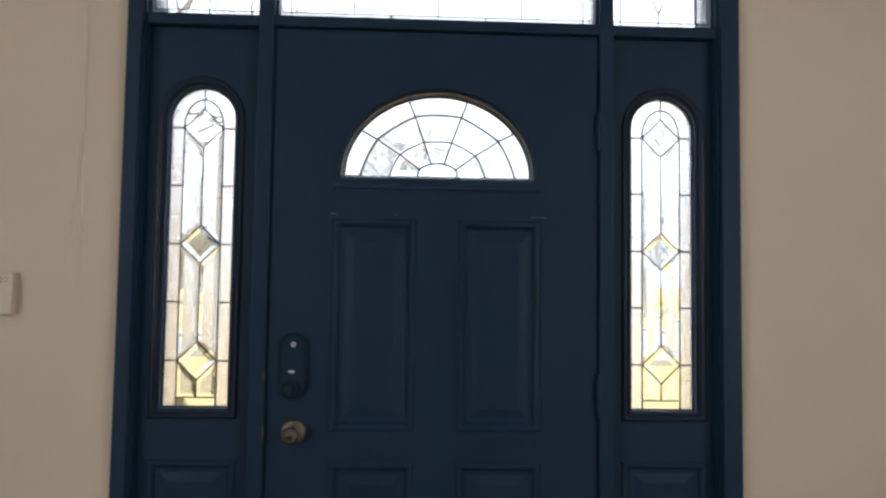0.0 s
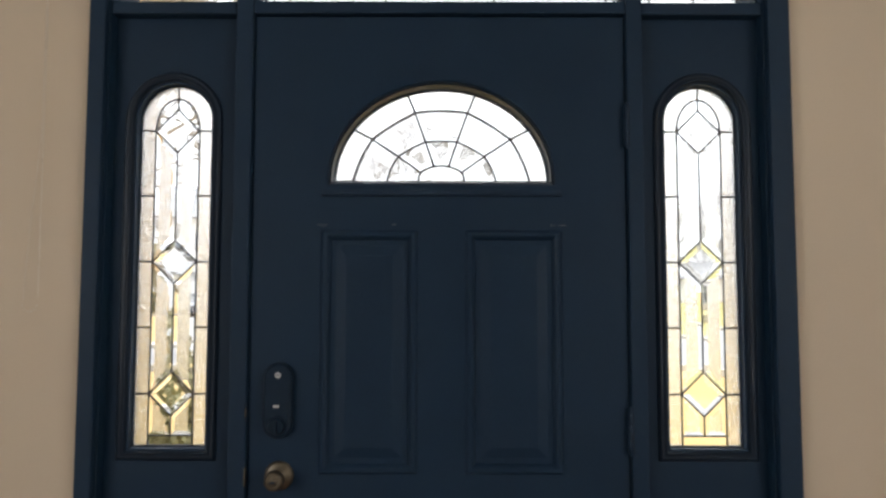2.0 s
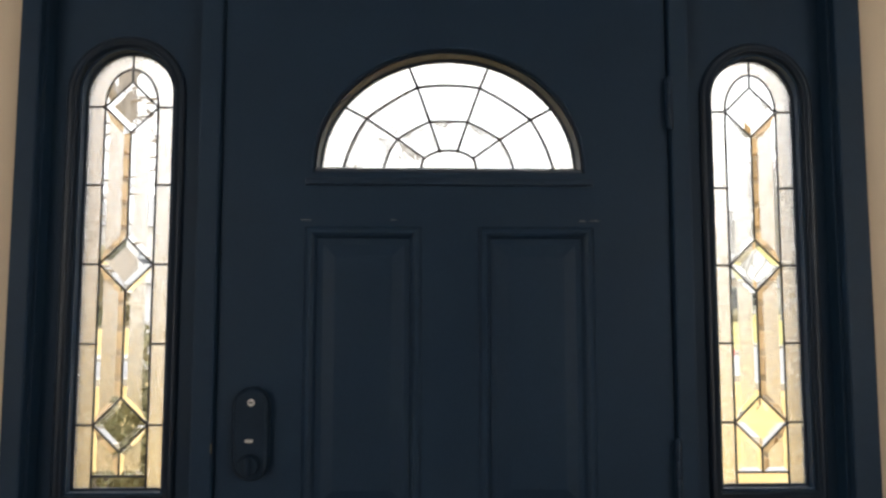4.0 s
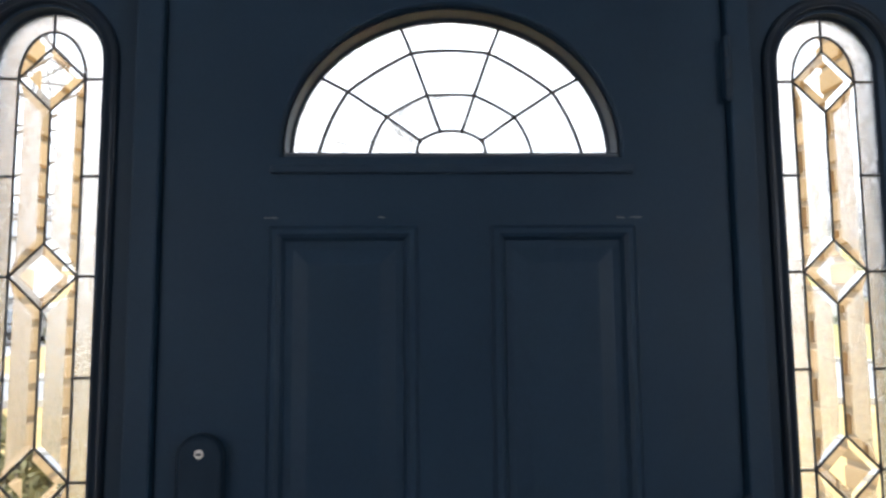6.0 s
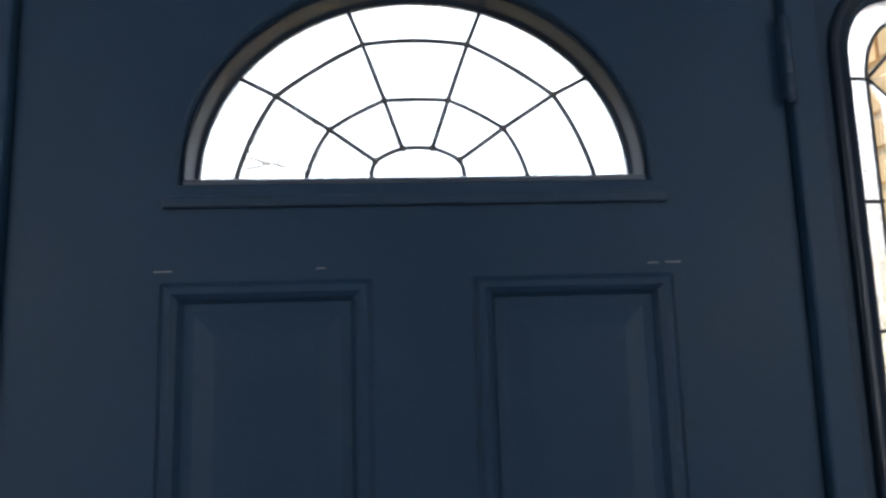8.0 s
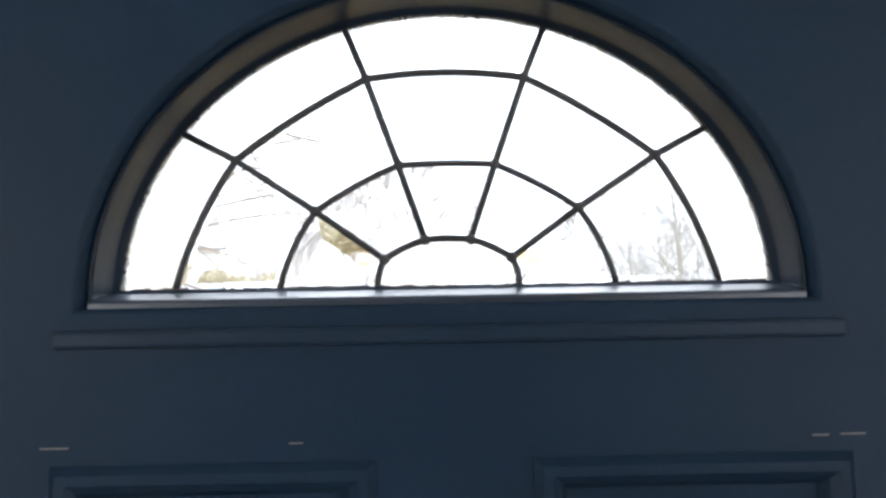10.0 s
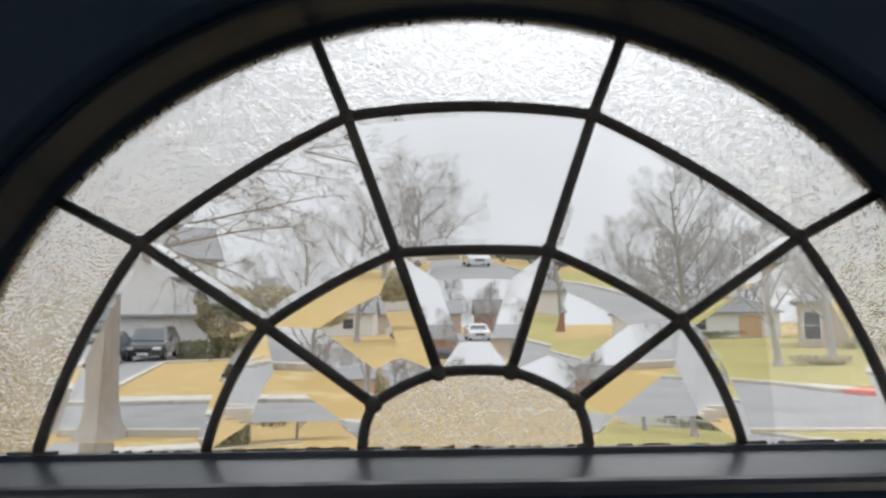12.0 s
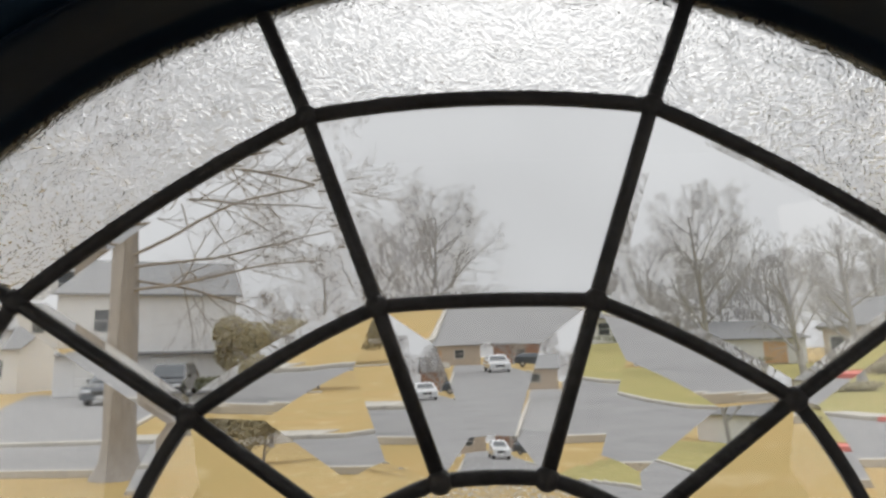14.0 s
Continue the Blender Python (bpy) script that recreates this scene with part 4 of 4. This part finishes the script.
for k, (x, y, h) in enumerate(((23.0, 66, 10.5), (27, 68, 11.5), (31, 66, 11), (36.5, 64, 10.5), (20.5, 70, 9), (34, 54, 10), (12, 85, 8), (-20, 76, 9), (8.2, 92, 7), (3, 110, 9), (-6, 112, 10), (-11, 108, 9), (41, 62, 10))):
    bare_tree(50 + k, x, y, h, 0.16, "far bare tree behind houses, paled to grey for haze", 0.08, far, kids=(18, 10, 6, 4), group="far trees behind the houses", angle=(30, 65), thin=0.009)
leafy("evergreen_tree", 3, -11.7, 38.4, 2.2, 1.6, 4.3, 15000, 0.085, BROWNLEAF, "rounded olive-brown evergreen tree beside the driveway", "evergreen tree", 0.5)
leafy("evergreen_tree", 4, -7.9, 40.0, 2.9, 1.7, 4.2, 15000, 0.085, BROWNLEAF, "broad olive-brown evergreen tree beside the lawn", "evergreen tree", 0.4)
leafy("clipped_hedge", 5, -12.7, 36.6, 0.85, 0.5, 0.85, 1800, 0.07, HEDGE, "dark clipped hedge beside the driveway", "hedge", box=1)
leafy("clipped_hedge", 6, -10.9, 37.2, 0.9, 0.5, 1.0, 1800, 0.07, HEDGE, "dark clipped hedge beside the driveway", "hedge", box=1)
leafy("shrub", 8, -1.80, 2.50, 0.42, 0.42, 1.72, 9000, 0.024, SHRUBLEAF, "dark olive leafy shrub beside the porch", "shrub")
leafy("shrub", 9, 15.4, 26.2, 1.6, 0.7, 0.5, 1800, 0.06, BROWNLEAF, "low brown shrub in a lawn bed", "shrub")
leafy("shrub", 10, 22.4, 57.5, 4.0, 0.7, 0.9, 2200, 0.08, HEDGE, "low green shrubs along a house wall", "shrub")
leafy("shrub", 12, 24.6, 37.6, 1.6, 0.7, 1.1, 1500, 0.09, BROWNLEAF, "brown shrub along a house wall", "shrub")


# ---- houses ----
def house(name, x, y, w, d, eave, ridge, wall_mat, label, openings=(), turn=0.0, hip=0.0, courses=True, over=0.35):
    """A house with its front towards -y: wall, roof, and each opening as (kind, x, z, w, h)."""
    t = thing(name, pose(x, y, zg(y), 0, 0, turn), label, "house", "houses across the street")
    part("wall", box_bm(-w / 2, w / 2, 0, d, -0.5, eave), wall_mat, t)
    if courses:
        vs, fs = [], []
        z = 0.1
        while z < eave - 0.05:
            o = len(vs)
            vs += [(-w / 2 - 0.01, -0.006, z + 0.18), (w / 2 + 0.01, -0.006, z + 0.18), (w / 2 + 0.01, -0.03, z), (-w / 2 - 0.01, -0.03, z), (-w / 2 - 0.01, 0.0, z), (w / 2 + 0.01, 0.0, z)]
            fs += [(o, o + 1, o + 2, o + 3), (o + 3, o + 2, o + 5, o + 4)]
            z += 0.18
        link("clapboards", vs, fs, wall_mat, t)["kind"] = "stuff"
    bm = bmesh.new()
    a, b = w / 2 + over, d + over
    for dz in (0.0, 0.12):
        v = [bm.verts.new(c) for c in ((-a, -over, eave - 0.1 + dz), (a, -over, eave - 0.1 + dz), (a, b, eave - 0.1 + dz), (-a, b, eave - 0.1 + dz), (-a + hip, d / 2, ridge + dz), (a - hip, d / 2, ridge + dz))]
        for f in ((0, 1, 5, 4), (2, 3, 4, 5)) + (((1, 2, 5), (3, 0, 4)) if hip else ()):
            bm.faces.new([v[i] for i in f])
        if dz == 0:
            low = v
    for i, j in ((0, 1), (2, 3)) + (((1, 2), (3, 0)) if hip else ((1, 5), (5, 2), (3, 4), (4, 0))):
        bm.faces.new((low[i], low[j], v[j], v[i]))
    part("roof", bm, SHINGLE, t, "grey shingle roof")
    if not hip:
        for sx in (-1, 1):
            g = bmesh.new()
            tri = [[g.verts.new((sx * (w / 2 - k), yy, zz)) for yy, zz in ((0, eave), (d, eave), (d / 2, ridge - 0.12))] for k in (0.0, 0.1)]
            g.faces.new(tri[0])
            g.faces.new(tri[1])
            for i in range(3):
                g.faces.new((tri[0][i], tri[0][(i + 1) % 3], tri[1][(i + 1) % 3], tri[1][i]))
            part("gable", g, wall_mat, t)
    for kind, ox, oz, ow, oh in openings:
        if kind == "window":
            f = part("window", plate(ox - ow / 2, ox + ow / 2, oz, oz + oh, -0.07, 0.0, [rect(ox - ow / 2, ox + ow / 2, oz, oz + oh, 0.07)]), FRAMEW, t, "white framed window")
            part("pane", box_bm(ox - ow / 2 + 0.07, ox + ow / 2 - 0.07, -0.04, -0.02, oz + 0.07, oz + oh - 0.07), PANE_DARK, f)
            part("glazing_bar", box_bm(ox - ow / 2 + 0.07, ox + ow / 2 - 0.07, -0.062, -0.041, oz + oh / 2 - 0.02, oz + oh / 2 + 0.02), FRAMEW, f)
        elif kind == "garage":
            f = part("garage_door", box_bm(ox - ow / 2, ox + ow / 2, -0.05, 0.02, oz, oz + oh), FRAMEW, t, "white panelled garage door")
            for r in range(4):
                part("door_panel", box_bm(ox - ow / 2 + 0.08, ox + ow / 2 - 0.08, -0.075, -0.045, oz + 0.06 + r * oh / 4, oz - 0.04 + (r + 1) * oh / 4, 0.015), FRAMEW, f)
        else:
            f = part("door", box_bm(ox - ow / 2, ox + ow / 2, -0.06, 0.02, oz, oz + oh, 0.01), ORANGE, t, "orange-brown front door")
            part("door_handle", box_bm(ox + ow / 2 - 0.12, ox + ow / 2 - 0.08, -0.10, -0.06, oz + 0.95, oz + 1.1), RIM, f)
    return t


home = house("house", -17.9, 40.0, 9.8, 8, 5.85, 8.3, SIDING, "two-storey white clapboard house with garage doors and a grey roof", [("garage", -2.6, 0, 2.7, 2.15), ("garage", 1.4, 0, 2.7, 2.15), ("window", -2.5, 3.6, 1.1, 1.4)], turn=25)
part("pent_roof", box_bm(-4.9, 4.9, -0.5, 0.0, 2.28, 2.46, 0.03), SHINGLE, home, "narrow grey pent roof over the garage doors")
house("house", -34, 46, 9, 8, 3.0, 5.2, SIDING, "white clapboard house with a grey roof beside trees", [("window", 0, 1.0, 1.4, 1.3), ("window", 3, 1.0, 1.1, 1.3)])
house("house", 24.5, 60, 13, 8, 2.3, 3.9, SIDING, "low white house with a wide orange-brown front door", [("door", 3.8, 0.1, 2.0, 1.9), ("window", -1.2, 0.7, 2.2, 1.2), ("window", -4, 0.7, 1.2, 1.2)], hip=2.2)
house("house", 27.6, 37.6, 12.6, 8, 2.8, 4.5, TAN, "tan house with tall white framed windows and a hipped roof", [("window", -5.5, 0.45, 1.0, 1.8), ("window", -2.4, 0.45, 1.0, 1.8), ("window", 1.6, 0.8, 1.6, 1.3)], turn=-30, hip=2.4, courses=False)
house("house", -2.0, 96, 12, 8, 2.8, 4.8, TAN, "far tan house at the end of the side street", [("window", -3, 0.9, 1.4, 1.3), ("door", 0, 0, 1, 2.1), ("window", 3, 0.9, 1.4, 1.3)], courses=False)
house("house", -13.5, 84, 12, 8, 2.8, 4.8, SIDING, "far white house beside the side street", [("window", -3, 0.9, 1.4, 1.3), ("window", 3, 0.9, 1.4, 1.3)])
house("house", 13, 100, 13, 8, 2.8, 5.0, REDBRICK, "far brick house at the end of the side street", [("window", -3, 0.9, 1.4, 1.3), ("window", 3, 0.9, 1.4, 1.3)], courses=False)
house("house", 43, 58, 12, 8, 2.8, 5.0, TAN, "tan house with a grey roof behind trees", [("window", -3, 0.9, 1.4, 1.3), ("window", 3, 0.9, 1.4, 1.3)], courses=False)


# ---- parked cars ----
def car(x, y, turn, paint, label, tall=1.72, length=4.6, width=1.86):
    """A parked estate car with its nose towards -y."""
    t = thing("car", pose(x, y, zg(y) + 0.03, 2.5, 0, turn), label, "car", "parked cars")
    L, W, H = length, width / 2, tall
    prof = [(-L / 2, 0.35), (-L / 2 - 0.02, 0.62), (-L / 2 + 0.12, 0.88), (-L / 2 + 1.15, 1.02), (-L / 2 + 1.85, H - 0.03), (-L / 2 + 2.5, H), (L / 2 - 0.75, H - 0.05), (L / 2 - 0.12, 1.05), (L / 2, 0.75), (L / 2 - 0.02, 0.35)]
    bm = bmesh.new()
    rows = []
    for f, dz in ((-1, 0), (-0.96, 1), (0.96, 1), (1, 0)):
        row = []
        for py, pz in prof:
            tuck = 0.82 if pz > 1.2 else 1.0
            row.append(bm.verts.new((W * f * tuck * (1.0 if abs(f) == 1 else 0.97), py, pz + (0.02 if dz else 0) * (pz > 0.5))))
        rows.append(row)
    for a, b in zip(rows, rows[1:]):
        for k in range(len(prof)):
            bm.faces.new((a[k], a[(k + 1) % len(prof)], b[(k + 1) % len(prof)], b[k]))
    bm.faces.new(rows[0])
    bm.faces.new(list(reversed(rows[-1])))
    bmesh.ops.bevel(bm, geom=[e for e in bm.edges if e.calc_face_angle(0) > 0.35], offset=0.05, segments=2, affect="EDGES")
    part("body", bm, paint, t, smooth=False)

    def quad(name, pts, mat):
        vv = [Vector(p) for p in pts]
        nrm = (vv[1] - vv[0]).cross(vv[2] - vv[0]).normalized() * 0.012
        b = bmesh.new()
        p0 = [b.verts.new(v + nrm) for v in vv]
        p1 = [b.verts.new(v - nrm * 2) for v in vv]
        b.faces.new(p0)
        b.faces.new(list(reversed(p1)))
        for k in range(4):
            b.faces.new((p0[k], p0[(k + 1) % 4], p1[(k + 1) % 4], p1[k]))
        return part(name, b, mat, t)
    quad("windscreen", [(-W * 0.84, -L / 2 + 1.17, 1.075), (W * 0.84, -L / 2 + 1.17, 1.075), (W * 0.70, -L / 2 + 1.74, H - 0.09), (-W * 0.70, -L / 2 + 1.74, H - 0.09)], PANE_DARK)
    quad("rear_window", [(W * 0.74, L / 2 - 0.19, 1.15), (-W * 0.74, L / 2 - 0.19, 1.15), (-W * 0.68, L / 2 - 0.66, H - 0.1), (W * 0.68, L / 2 - 0.66, H - 0.1)], PANE_DARK)
    for s in (-1, 1):
        quad("side_window", [(s * W * 0.955, -L / 2 + 1.5, 1.10), (s * W * 0.955, L / 2 - 0.45, 1.10), (s * W * 0.84, L / 2 - 0.85, H - 0.14), (s * W * 0.84, -L / 2 + 1.95, H - 0.14)][:: s], PANE_DARK)
        part("headlight", box_bm(s * W * 0.72 - 0.2, s * W * 0.72 + 0.2, -L / 2 - 0.035, -L / 2 + 0.10, 0.66, 0.80, 0.03, 2), LIGHTS, t)
        part("mirror", box_bm(s * (W + 0.10) - 0.09, s * (W + 0.10) + 0.09, -L / 2 + 1.35, -L / 2 + 1.47, 1.03, 1.17, 0.03, 2), paint, t)
        for wy in (-L / 2 + 0.85, L / 2 - 0.85):
            wh = part("wheel", lathe_bm([(0.20, -0.11), (0.30, -0.115), (0.335, -0.09), (0.335, 0.09), (0.30, 0.115), (0.20, 0.11)], 24, "x"), TYRE, t)
            wh.location = (s * (W - 0.10), wy, 0.335)
            part("rim", lathe_bm([(0.04, -0.122), (0.17, -0.116), (0.20, -0.10), (0.20, 0.10), (0.17, 0.116), (0.04, 0.122)], 16, "x"), RIM, wh)
    part("grille", box_bm(-0.42, 0.42, -L / 2 - 0.03, -L / 2 + 0.06, 0.55, 0.74, 0.02, 1), TYRE, t)
    part("number_plate", box_bm(-0.26, 0.26, -L / 2 - 0.04, -L / 2 + 0.02, 0.40, 0.51, 0.005, 1), FRAMEW, t)
    return t


car(-14.9, 36.2, 10, CARBLACK, "black parked car facing the street on the driveway", 1.72)
car(-15.9, 32.3, 10, CARGREY, "blue-grey parked car on the driveway near a tree", 1.55)
car(4.0, 62, 4, CARWHITE, "white car parked on the side street", 1.5)
car(-2.6, 70, 90, CARWHITE, "white car parked on a far driveway", 1.5)
car(9.0, 74, 85, CARGREY, "blue-grey car parked on a far driveway", 1.5)

# ---- brick side walls of the porch ----
rnd = random.Random(7)
brick_mesh = None
for sx, nm in ((-1, "porch_wall_west"), (1, "porch_wall_east")):
    x0 = 1.062
    core = part(nm, box_bm(min(sx * x0, sx * 1.25), max(sx * x0, sx * 1.25), 0.302, 0.72, -0.5, 2.9), MORTAR, None)
    tagged(core, "orange-brown brick side wall of the porch", "brick wall", kind="structure")
    if brick_mesh is None:
        b = box_bm(-0.0075, 0.012, -0.1, 0.1, -0.0285, 0.0285, 0.003, 1)
        me = bpy.data.meshes.new("brick")
        bmesh.ops.recalc_face_normals(b, faces=b.faces)
        b.to_mesh(me)
        b.free()
        me.materials.append(BRICK)
        brick_mesh = me
    for c in range(44):
        z = -0.42 + c * 0.075
        for k in range(-1, 3):
            y = 0.405 + k * 0.211 + (0.105 if c % 2 else 0)
            lo, hi = max(y - 0.1, 0.305), min(y + 0.1, 0.723)
            if hi - lo < 0.05:
                continue
            o = new("brick", brick_mesh)
            o.parent = core
            o.location = (sx * (x0 - 0.004) + rnd.uniform(-0.0015, 0.0015), (lo + hi) / 2, z)
            o.scale = (1, (hi - lo) / 0.2, 1)
